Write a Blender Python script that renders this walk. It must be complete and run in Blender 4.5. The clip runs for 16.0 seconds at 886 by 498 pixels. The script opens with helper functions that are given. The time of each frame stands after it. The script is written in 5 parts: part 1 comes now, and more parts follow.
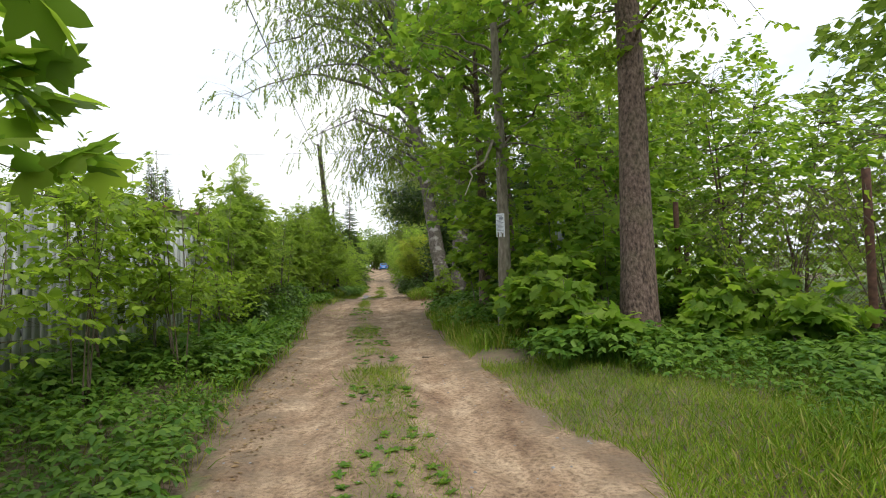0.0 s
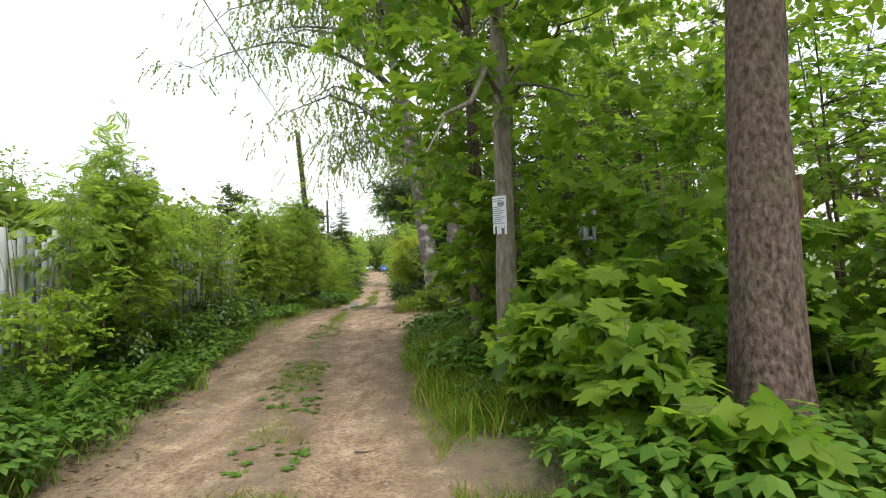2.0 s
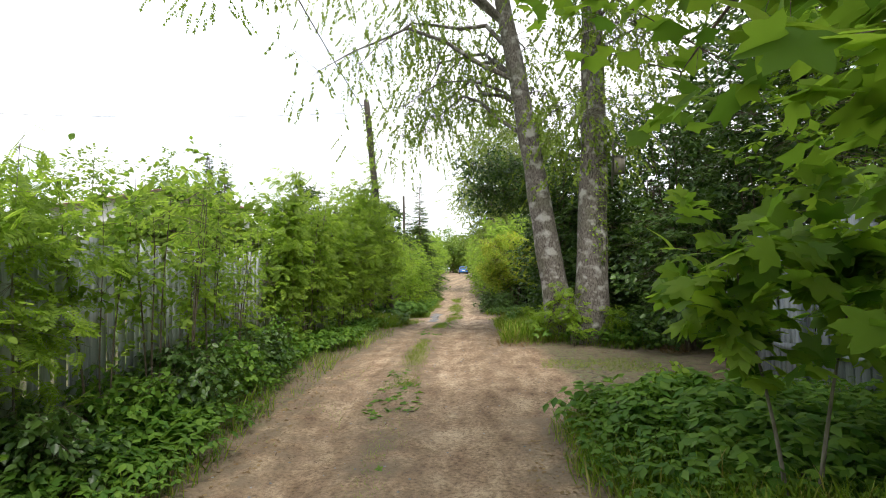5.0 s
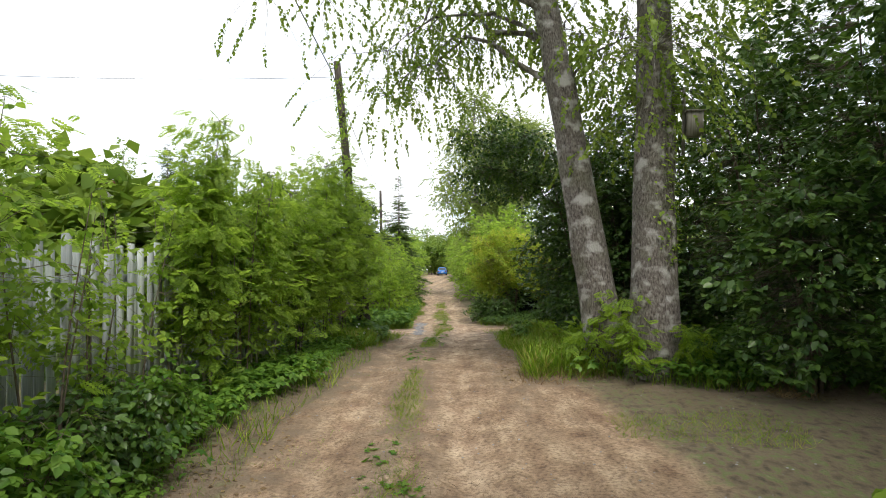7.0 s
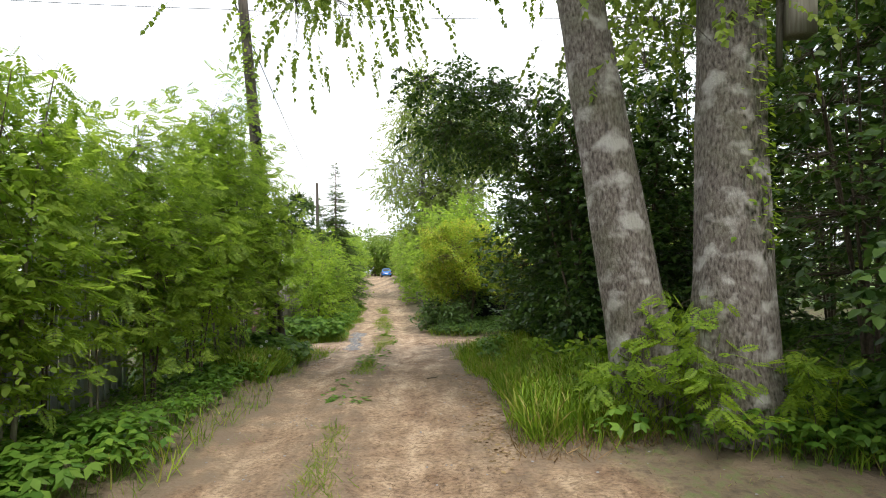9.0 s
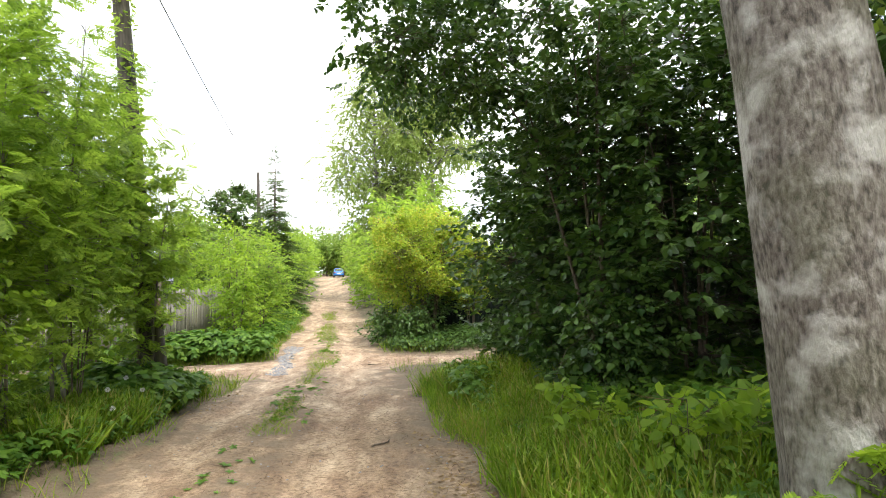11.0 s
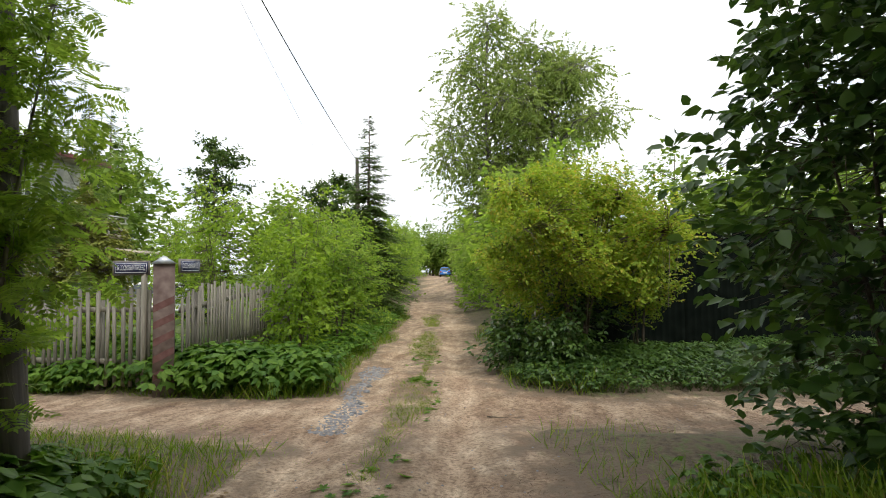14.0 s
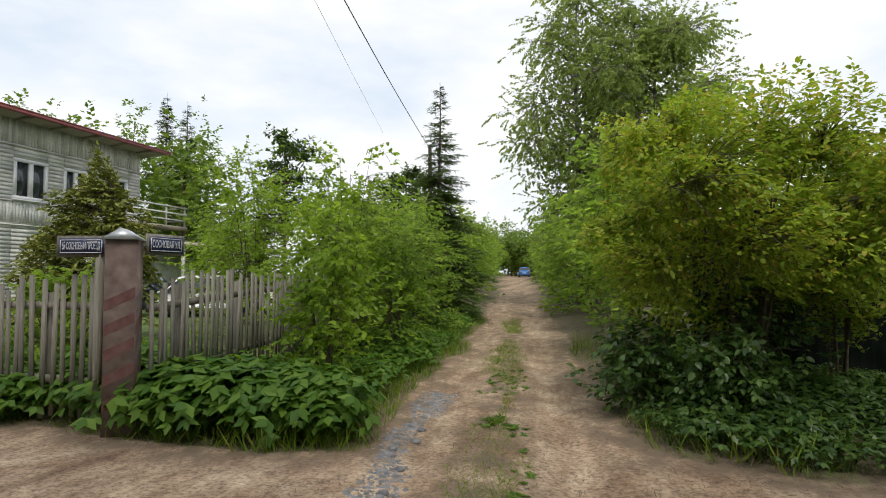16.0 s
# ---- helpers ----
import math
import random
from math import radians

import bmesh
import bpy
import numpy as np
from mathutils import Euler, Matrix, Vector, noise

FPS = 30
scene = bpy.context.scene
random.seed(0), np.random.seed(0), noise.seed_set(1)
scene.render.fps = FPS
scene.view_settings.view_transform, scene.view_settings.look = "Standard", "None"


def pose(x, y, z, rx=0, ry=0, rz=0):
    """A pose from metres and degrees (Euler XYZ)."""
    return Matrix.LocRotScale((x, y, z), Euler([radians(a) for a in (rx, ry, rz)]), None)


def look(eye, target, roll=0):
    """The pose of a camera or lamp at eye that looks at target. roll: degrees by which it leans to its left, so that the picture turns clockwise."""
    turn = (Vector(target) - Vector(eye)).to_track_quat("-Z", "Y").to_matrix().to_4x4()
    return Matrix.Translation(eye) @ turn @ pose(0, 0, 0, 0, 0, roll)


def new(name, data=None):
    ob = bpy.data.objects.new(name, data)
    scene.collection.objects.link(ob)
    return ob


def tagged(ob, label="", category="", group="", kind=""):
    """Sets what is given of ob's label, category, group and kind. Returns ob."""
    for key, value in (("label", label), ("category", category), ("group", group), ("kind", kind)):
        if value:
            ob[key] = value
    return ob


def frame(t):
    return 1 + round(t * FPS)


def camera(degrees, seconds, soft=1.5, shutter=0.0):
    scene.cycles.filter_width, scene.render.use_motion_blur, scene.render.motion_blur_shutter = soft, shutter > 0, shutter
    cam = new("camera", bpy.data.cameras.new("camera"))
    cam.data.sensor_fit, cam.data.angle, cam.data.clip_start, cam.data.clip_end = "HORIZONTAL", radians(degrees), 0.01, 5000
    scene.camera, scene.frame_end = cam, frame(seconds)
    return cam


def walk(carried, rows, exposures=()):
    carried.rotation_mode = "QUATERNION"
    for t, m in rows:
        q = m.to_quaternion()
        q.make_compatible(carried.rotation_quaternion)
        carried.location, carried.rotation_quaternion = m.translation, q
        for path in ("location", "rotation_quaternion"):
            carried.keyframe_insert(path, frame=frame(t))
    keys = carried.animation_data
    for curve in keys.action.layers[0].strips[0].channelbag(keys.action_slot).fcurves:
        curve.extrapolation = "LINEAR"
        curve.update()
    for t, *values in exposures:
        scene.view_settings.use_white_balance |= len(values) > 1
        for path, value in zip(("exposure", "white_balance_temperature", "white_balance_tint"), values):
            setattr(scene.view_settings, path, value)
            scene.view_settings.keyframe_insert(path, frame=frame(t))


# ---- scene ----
cam = camera(76.2, 16.0, soft=1.0)
METRES, EYE, TILT, LEAN, TURN = 33.0, 1.5, 1.75, 2.0, 0.0
ROWS = [
    (0.0, 0.0, 0.0, 0.0, -0.0, 0.0, 0.0),
    (0.5, 0.0056, 0.033, 0.0008, -0.05, 0.01, -0.07),
    (1.0, 0.0119, 0.0643, 0.0014, -0.23, 0.08, -0.04),
    (1.5, 0.0139, 0.0969, 0.0019, -0.27, 0.08, -0.11),
    (2.0, 0.0156, 0.1295, 0.0014, 0.6, 0.1, -0.05),
    (2.5, 0.0156, 0.1662, 0.0003, 2.49, 0.08, -0.09),
    (3.0, 0.0128, 0.1996, 0.0014, 3.97, 0.11, -0.11),
    (3.5, 0.006, 0.2341, 0.0013, 6.65, 0.13, -0.21),
    (4.0, -0.0043, 0.2676, 0.0015, 8.77, 0.13, -0.3),
    (6.5, -0.0537, 0.4303, -0.0009, 6.44, 0.22, -0.52),
    (7.0, -0.0585, 0.4623, -0.0021, 5.75, 0.27, -0.49),
    (7.5, -0.0622, 0.4963, -0.005, 4.54, 0.28, -0.51),
    (8.0, -0.0664, 0.5294, -0.007, 3.61, 0.35, -0.47),
    (8.5, -0.0675, 0.5638, -0.0097, 2.08, 0.38, -0.49),
    (9.0, -0.0689, 0.5932, -0.0103, 0.16, 0.52, -0.44),
    (11.5, -0.0697, 0.7411, -0.0159, -4.52, 0.56, -0.64),
    (12.0, -0.0716, 0.7709, -0.018, -1.88, 0.58, -0.71),
    (12.5, -0.0738, 0.8015, -0.0201, -0.72, 0.53, -0.76),
    (13.0, -0.0783, 0.8308, -0.0226, 2.71, 0.58, -0.79),
    (13.5, -0.0806, 0.861, -0.0255, 3.76, 0.49, -0.94),
    (14.0, -0.085, 0.8899, -0.0282, 6.42, 0.57, -1.03),
    (14.5, -0.0881, 0.9185, -0.0302, 7.03, 0.53, -1.12),
    (15.0, -0.0926, 0.9471, -0.0328, 8.97, 0.56, -1.21),
    (15.5, -0.0961, 0.9722, -0.0348, 9.68, 0.58, -1.22),
    (16.0, -0.1021, 0.9974, -0.0377, 14.3, 0.52, -1.36),
]
EXPOSURES = [(0.0, 0.55), (0.5, 0.4), (1.0, 0.6), (2.0, 0.9), (4.0, 1.1), (7.0, 0.85), (9.0, 1.05), (12.0, 1.9), (13.0, 1.7), (13.5, 1.2), (14.0, 0.65), (14.5, 0.3), (16.0, 0.2)]
walk(cam, [(t, pose(0, 0, EYE, TILT, LEAN, TURN) @ pose(METRES * x, METRES * y, METRES * z, 90 + pitch, roll, yaw)) for t, x, y, z, yaw, pitch, roll in ROWS], EXPOSURES)

# ---- sky and sun: bright overcast ----
world = bpy.data.worlds.new("overcast_sky")
scene.world = world
world.use_nodes = True
wn, wl = world.node_tree.nodes, world.node_tree.links
wn.clear()
sky = wn.new("ShaderNodeTexSky")
sky.sky_type, sky.sun_disc, sky.sun_elevation, sky.sun_rotation = "NISHITA", False, radians(55), radians(152)
sky_gain = wn.new("ShaderNodeVectorMath")
sky_gain.operation = "SCALE"
sky_gain.inputs["Scale"].default_value = 0.1
wl.new(sky.outputs[0], sky_gain.inputs[0])
cloud_co = wn.new("ShaderNodeTexCoord")
cloud_map = wn.new("ShaderNodeMapping")
cloud_map.inputs["Scale"].default_value = (1.0, 1.0, 2.6)
wl.new(cloud_co.outputs["Generated"], cloud_map.inputs[0])
cloud_noise = wn.new("ShaderNodeTexNoise")
cloud_noise.inputs["Scale"].default_value = 2.2
cloud_noise.inputs["Detail"].default_value = 5.0
cloud_noise.inputs["Roughness"].default_value = 0.55
wl.new(cloud_map.outputs[0], cloud_noise.inputs["Vector"])
cloud_ramp = wn.new("ShaderNodeValToRGB")
cloud_ramp.color_ramp.elements[0].position, cloud_ramp.color_ramp.elements[0].color = 0.34, (0.72, 0.80, 0.90, 1)
cloud_ramp.color_ramp.elements[1].position, cloud_ramp.color_ramp.elements[1].color = 0.56, (1.0, 1.0, 1.0, 1)
wl.new(cloud_noise.outputs["Fac"], cloud_ramp.inputs[0])
cloud_mix = wn.new("ShaderNodeMixRGB")
cloud_mix.inputs[0].default_value = 0.88
wl.new(sky_gain.outputs[0], cloud_mix.inputs[1])
wl.new(cloud_ramp.outputs[0], cloud_mix.inputs[2])
backg = wn.new("ShaderNodeBackground")
backg.inputs["Strength"].default_value = 1.0
wl.new(cloud_mix.outputs[0], backg.inputs[0])
wout = wn.new("ShaderNodeOutputWorld")
wl.new(backg.outputs[0], wout.inputs[0])

sun = new("sun", bpy.data.lights.new("sun", "SUN"))
sun.data.energy, sun.data.angle, sun.data.color = 1.9, radians(22), (1.0, 0.95, 0.88)
sun.matrix_world = look((10, -13, 31), (0, 6, 0))

# ---- materials ----


def material(name, rough=0.8, metal=0.0):
    m = bpy.data.materials.new(name)
    m.use_nodes = True
    b = m.node_tree.nodes["Principled BSDF"]
    b.inputs["Roughness"].default_value, b.inputs["Metallic"].default_value = rough, metal
    return m, m.node_tree.nodes, m.node_tree.links, b


def noise_node(n, l, scale, detail=4.0, stretch=(1, 1, 1), src="Object"):
    co = n.new("ShaderNodeTexCoord")
    mp = n.new("ShaderNodeMapping")
    mp.inputs["Scale"].default_value = stretch
    l.new(co.outputs[src], mp.inputs[0])
    t = n.new("ShaderNodeTexNoise")
    t.inputs["Scale"].default_value, t.inputs["Detail"].default_value = scale, detail
    l.new(mp.outputs[0], t.inputs["Vector"])
    return t


def ramp_node(n, l, src, stops):
    r = n.new("ShaderNodeValToRGB")
    e = r.color_ramp.elements
    while len(e) < len(stops):
        e.new(0.5)
    for k, (p, c) in enumerate(stops):
        e[k].position, e[k].color = p, (*c, 1)
    l.new(src, r.inputs[0])
    return r


def mix_node(n, l, fac, a, b, mode="MIX"):
    m = n.new("ShaderNodeMixRGB")
    m.blend_type = mode
    for k, v in enumerate((fac, a, b)):
        if isinstance(v, (int, float)):
            m.inputs[k].default_value = v
        elif isinstance(v, tuple):
            m.inputs[k].default_value = (*v, 1)
        else:
            l.new(v, m.inputs[k])
    return m.outputs[0]


def bump(n, l, b, height, strength=0.5, dist=0.02):
    bp = n.new("ShaderNodeBump")
    bp.inputs["Strength"].default_value, bp.inputs["Distance"].default_value = strength, dist
    l.new(height, bp.inputs["Height"])
    l.new(bp.outputs[0], b.inputs["Normal"])


def leaf_material(name, dark, light, translucent=0.4, rough=0.45, odd=None, gloss=0.22):
    m, n, l, b = material(name, rough)
    geo = n.new("ShaderNodeNewGeometry")
    stops = [(0.0, dark), (0.9, light)]
    if odd:
        stops = [(0.0, dark), (0.78, light), (0.93, odd)]
    r = ramp_node(n, l, geo.outputs["Random Per Island"], stops)
    big = noise_node(n, l, 0.9, 2.0)
    shade = ramp_node(n, l, big.outputs["Fac"], [(0.3, (0.75, 0.8, 0.7)), (0.7, (1.15, 1.1, 1.0))])
    col = mix_node(n, l, 1.0, r.outputs[0], shade.outputs[0], "MULTIPLY")
    l.new(col, b.inputs["Base Color"])
    b.inputs["Specular IOR Level"].default_value = gloss
    tr = n.new("ShaderNodeBsdfTranslucent")
    warm = mix_node(n, l, 1.0, col, (1.22, 1.2, 0.75), "MULTIPLY")
    l.new(warm, tr.inputs[0])
    mx = n.new("ShaderNodeMixShader")
    mx.inputs[0].default_value = translucent
    l.new(b.outputs[0], mx.inputs[1])
    l.new(tr.outputs[0], mx.inputs[2])
    l.new(mx.outputs[0], n["Material Output"].inputs["Surface"])
    return m


def bark_material(name, stops, scale=9.0, stretch=(1, 1, 0.18), strength=0.9, patch=None, lines=None):
    m, n, l, b = material(name, 0.92)
    t = noise_node(n, l, scale, 8.0, stretch)
    r = ramp_node(n, l, t.outputs["Fac"], stops)
    col = r.outputs[0]
    if patch:
        p = noise_node(n, l, patch[0], 5.0, patch[1])
        pr = ramp_node(n, l, p.outputs["Fac"], [(patch[2], (0, 0, 0)), (patch[2] + 0.13, (1, 1, 1))])
        col = mix_node(n, l, pr.outputs[0], col, patch[3])
    moss = noise_node(n, l, 1.7, 3.0)
    mr = ramp_node(n, l, moss.outputs["Fac"], [(0.5, (0, 0, 0)), (0.8, (0.5, 0.5, 0.5))])
    col = mix_node(n, l, mr.outputs[0], col, (0.10, 0.11, 0.05))
    l.new(col, b.inputs["Base Color"])
    bump(n, l, b, t.outputs["Fac"], strength, 0.03)
    return m


def wood_material(name, a, c, grain=(18, 18, 1.2), rough=0.85):
    m, n, l, b = material(name, rough)
    t = noise_node(n, l, 2.2, 8.0, grain)
    r = ramp_node(n, l, t.outputs["Fac"], [(0.25, a), (0.75, c)])
    info = n.new("ShaderNodeObjectInfo")
    v = ramp_node(n, l, info.outputs["Random"], [(0.0, (0.72, 0.72, 0.72)), (1.0, (1.15, 1.15, 1.12))])
    col = mix_node(n, l, 1.0, r.outputs[0], v.outputs[0], "MULTIPLY")
    st = noise_node(n, l, 1.3, 4.0)
    sr = ramp_node(n, l, st.outputs["Fac"], [(0.45, (1, 1, 1)), (0.75, (0.62, 0.66, 0.58))])
    col = mix_node(n, l, 1.0, col, sr.outputs[0], "MULTIPLY")
    l.new(col, b.inputs["Base Color"])
    bump(n, l, b, t.outputs["Fac"], 0.4, 0.006)
    return m


def plain_material(name, a, c, scale=6.0, rough=0.6, metal=0.0, strength=0.15):
    m, n, l, b = material(name, rough, metal)
    t = noise_node(n, l, scale, 6.0)
    r = ramp_node(n, l, t.outputs["Fac"], [(0.3, a), (0.7, c)])
    l.new(r.outputs[0], b.inputs["Base Color"])
    if strength:
        bump(n, l, b, t.outputs["Fac"], strength, 0.01)
    return m


M_MAPLE = leaf_material("maple_leaf", (0.12, 0.24, 0.04), (0.29, 0.43, 0.065), 0.66)
M_LINDEN = leaf_material("linden_leaf", (0.16, 0.27, 0.035), (0.30, 0.43, 0.06), 0.6)
M_BIRCHLEAF = leaf_material("birch_leaf", (0.13, 0.20, 0.035), (0.24, 0.33, 0.07), 0.55)
M_ROWAN = leaf_material("rowan_leaf", (0.17, 0.28, 0.05), (0.32, 0.45, 0.09), 0.7)
# silvery leaf of the far birches, paled further for the haze of distance
M_FARBIRCH = leaf_material("hazed_silvery_birch_leaf", (0.18, 0.25, 0.075), (0.31, 0.39, 0.14), 0.6)
M_HEDGE = leaf_material("hedge_leaf", (0.14, 0.25, 0.045), (0.29, 0.41, 0.085), 0.7)
M_DARKLEAF = leaf_material("bird_cherry_leaf", (0.032, 0.078, 0.022), (0.105, 0.185, 0.042), 0.34, 0.38, None, 0.42)
M_YELLOW = leaf_material("golden_leaf", (0.18, 0.29, 0.035), (0.38, 0.48, 0.065), 0.5, 0.5, (0.44, 0.38, 0.08))
M_HERB = leaf_material("herb_leaf", (0.06, 0.15, 0.024), (0.16, 0.28, 0.045), 0.45)
M_GRASS = leaf_material("grass_blade", (0.11, 0.21, 0.02), (0.25, 0.37, 0.04), 0.45, 0.5, (0.36, 0.33, 0.12))
M_SPRUCE = leaf_material("spruce_needle", (0.035, 0.075, 0.02), (0.11, 0.17, 0.04), 0.25, 0.6)
M_FAR = leaf_material("distant_leaf", (0.11, 0.19, 0.035), (0.21, 0.30, 0.065), 0.45)
M_THUJA = leaf_material("thuja_leaf", (0.12, 0.15, 0.035), (0.25, 0.27, 0.065), 0.25, 0.6)
M_DEBRIS = leaf_material("dark_debris", (0.05, 0.03, 0.018), (0.20, 0.13, 0.08), 0.05, 0.9)
M_LITTER = leaf_material("dry_litter", (0.13, 0.08, 0.045), (0.30, 0.21, 0.12), 0.15, 0.8)
M_BARK = bark_material("brown_bark", [(0.32, (0.035, 0.024, 0.019)), (0.5, (0.115, 0.078, 0.062)), (0.72, (0.21, 0.155, 0.125))], 26.0, (1, 1, 0.55), 1.0)
M_GREYBARK = bark_material("grey_bark", [(0.25, (0.085, 0.075, 0.055)), (0.5, (0.17, 0.15, 0.115)), (0.8, (0.29, 0.265, 0.21))], 22.0, (1, 1, 0.3), 0.6, (5.0, (1, 1, 0.5), 0.6, (0.24, 0.23, 0.19)))
M_BIRCHBARK = bark_material("birch_bark", [(0.33, (0.045, 0.038, 0.033)), (0.45, (0.115, 0.097, 0.083)), (0.58, (0.165, 0.146, 0.128)), (0.72, (0.24, 0.222, 0.20))], 38.0, (1, 1, 0.4), 1.0, (3.4, (1.1, 1.1, 1.3), 0.53, (0.38, 0.365, 0.34)))
M_TWIG = plain_material("twig_bark", (0.06, 0.045, 0.03), (0.14, 0.11, 0.08), 20, 0.9)
M_FENCE = wood_material("weathered_grey_wood", (0.30, 0.325, 0.34), (0.52, 0.55, 0.57))
M_SHED = wood_material("dull_blue_grey_wood", (0.15, 0.17, 0.19), (0.28, 0.31, 0.34))
M_PICKET = wood_material("bare_grey_wood", (0.13, 0.115, 0.09), (0.30, 0.28, 0.24))
M_POLE = wood_material("tarred_pole_wood", (0.035, 0.028, 0.024), (0.12, 0.10, 0.085), (14, 14, 0.8))
M_SIDING = wood_material("grey_siding", (0.58, 0.57, 0.55), (0.76, 0.75, 0.72), (3, 3, 14))
M_WHITE = plain_material("white_frame", (0.72, 0.73, 0.74), (0.82, 0.82, 0.82), 8, 0.4)
M_RED = plain_material("red_painted_metal", (0.20, 0.05, 0.05), (0.28, 0.075, 0.07), 3, 0.5)
# dark paint taken nearly to black, specular off, to hold the trees' shade
M_SHADEFENCE = plain_material("dark_steel_with_shade", (0.004, 0.006, 0.005), (0.009, 0.012, 0.010), 3, 1.0)
M_SHADEFENCE.node_tree.nodes["Principled BSDF"].inputs["Specular IOR Level"].default_value = 0.0
M_SIGN = plain_material("navy_enamel", (0.012, 0.018, 0.07), (0.022, 0.03, 0.10), 5, 0.35)
M_LETTER = plain_material("white_enamel", (0.62, 0.63, 0.66), (0.74, 0.75, 0.78), 12, 0.4)
M_STEEL = plain_material("galvanised_steel", (0.42, 0.45, 0.48), (0.58, 0.60, 0.62), 9, 0.4, 0.6)
M_PAPER = plain_material("damp_paper", (0.62, 0.66, 0.72), (0.74, 0.77, 0.82), 30, 0.7)
M_INK = plain_material("faded_ink", (0.18, 0.20, 0.25), (0.30, 0.32, 0.38), 40, 0.8)
M_RUST = plain_material("rusty_steel", (0.06, 0.03, 0.022), (0.15, 0.075, 0.05), 14, 0.9)
M_CABLE = plain_material("black_cable", (0.012, 0.012, 0.013), (0.025, 0.025, 0.027), 14, 0.6)
M_STONE = plain_material("grey_stone", (0.10, 0.10, 0.105), (0.30, 0.30, 0.31), 10, 0.85, 0, 0.4)
M_CARPAINT = plain_material("blue_car_paint", (0.03, 0.14, 0.42), (0.04, 0.17, 0.48), 2, 0.25, 0, 0)
M_TYRE = plain_material("tyre_rubber", (0.015, 0.015, 0.015), (0.03, 0.03, 0.03), 12, 0.85)
M_POST = plain_material("painted_concrete", (0.11, 0.07, 0.06), (0.20, 0.15, 0.13), 7, 0.9, 0, 0.5)
M_TANBOARD = wood_material("tan_board", (0.28, 0.24, 0.19), (0.42, 0.37, 0.31))
M_GLASS, gn, gl, gb = material("window_glass", 0.05)
gb.inputs["Base Color"].default_value = (0.03, 0.04, 0.045, 1)
gb.inputs["Specular IOR Level"].default_value = 0.8

# ---- ground: plan of the lane ----
EDGE_L = ([-40, 0, 4, 6.4, 11.7, 14, 17, 22.5, 29.15, 33.45, 38.45, 41.95, 47.45, 59.45, 65.45, 70.45, 116.45, 160.45], [-1.2, -1.2, -1.75, -2.25, -3.15, -3.65, -4.1, -4.8, -5.1, -5.4, -5.75, -6.05, -6.5, -8.0, -8.7, -9.3, -15.2, -20])
EDGE_R = ([-40, 0, 4, 6.8, 8.8, 12.2, 15.7, 20, 26.7, 31.45, 35.85, 39.45, 44.45, 49.05, 64.45, 80.45, 116.45, 160.45], [2.0, 2.0, 1.45, 1.03, 0.62, -0.1, -0.32, -0.71, -1.5, -1.94, -2.3, -2.8, -3.46, -3.98, -5.5, -7.4, -11.4, -16])
MIDDLE = ([-40, 0, 4, 8.7, 14, 18, 20.6, 27.7, 34.35, 37.85, 44.95, 48.75, 116.45], [0.1, 0.1, -0.4, -1.1, -2.0, -2.65, -3.0, -3.77, -4.1, -4.25, -5.05, -5.4, -13])
PROFILE = ([-40, 24, 29.45, 33.45, 37.45, 42.45, 47.45, 60.45, 120.45, 300.45], [0, 0, -0.06, -0.24, -0.39, -0.43, -0.40, -0.2, 1.28, 2.2])


def smooth(a, lo, hi):
    t = np.clip((a - lo) / (hi - lo), 0, 1)
    return t * t * (3 - 2 * t)


LATTICE = np.random.default_rng(99).uniform(-1, 1, (257, 257))


def wave(x, y, f, s=0.0):
    """Smooth random field of about -1 to 1, with f lumps a metre or so."""
    u, v = np.asarray(x, float) * f * 0.45 + 13.7 * s + 1000, np.asarray(y, float) * f * 0.45 + 7.3 * s + 1000
    i, j = np.floor(u).astype(int), np.floor(v).astype(int)
    p, q = u - i, v - j
    p, q = p * p * (3 - 2 * p), q * q * (3 - 2 * q)
    i, j, i2, j2 = i % 257, j % 257, (i + 1) % 257, (j + 1) % 257
    return 1.35 * ((LATTICE[i, j] * (1 - p) + LATTICE[i2, j] * p) * (1 - q) + (LATTICE[i, j2] * (1 - p) + LATTICE[i2, j2] * p) * q)


def off_road(x, y):
    """Metres from the dirt; negative on it."""
    lane = np.maximum(np.interp(y, *EDGE_L) - x, x - np.interp(y, *EDGE_R))
    mid = np.where(x < -4, 36.8 - 0.06 * (x + 5), 37.55)
    half = np.where(x < -4, 1.3, 1.0) + 0.5 * np.exp(-((x + 4.2) / 2.2) ** 2)
    cross = np.abs(y - mid) - half
    drive = np.maximum(np.maximum(18.6 - y + 0.4 * (x - 1), y - 25.0 + 0.35 * x), np.maximum(x - 2.9, -2 - x))
    d = np.minimum(np.minimum(lane, cross), drive)
    return d + 0.16 * wave(x, y, 1.6) + 0.10 * wave(x, y, 4.5, 2)


def height(x, y):
    z = np.interp(y, *PROFILE)
    d = off_road(x, y)
    z = z + 0.16 * smooth(d, 0.0, 1.2) + 0.10 * smooth(d, 1.5, 4.0)
    z = z + np.where(d > 0, 0.04 * wave(x, y, 1.1, 4), 0)
    c = np.interp(y, *MIDDLE)
    lane = smooth(-d, 0.0, 0.5)
    z = z - lane * (0.045 + 0.02 * wave(x, y, 0.8, 6)) * (np.exp(-((x - c - 0.8) / 0.26) ** 2) + np.exp(-((x - c + 0.8) / 0.26) ** 2))
    z = z + lane * (0.02 * np.exp(-((x - c) / 0.3) ** 2) + 0.012 * wave(x, y, 2.4, 1) + 0.007 * wave(x, y, 7.0, 3))
    return z


def h1(x, y):
    return float(height(np.array([x], float), np.array([y], float))[0])


# ---- mesh helpers ----


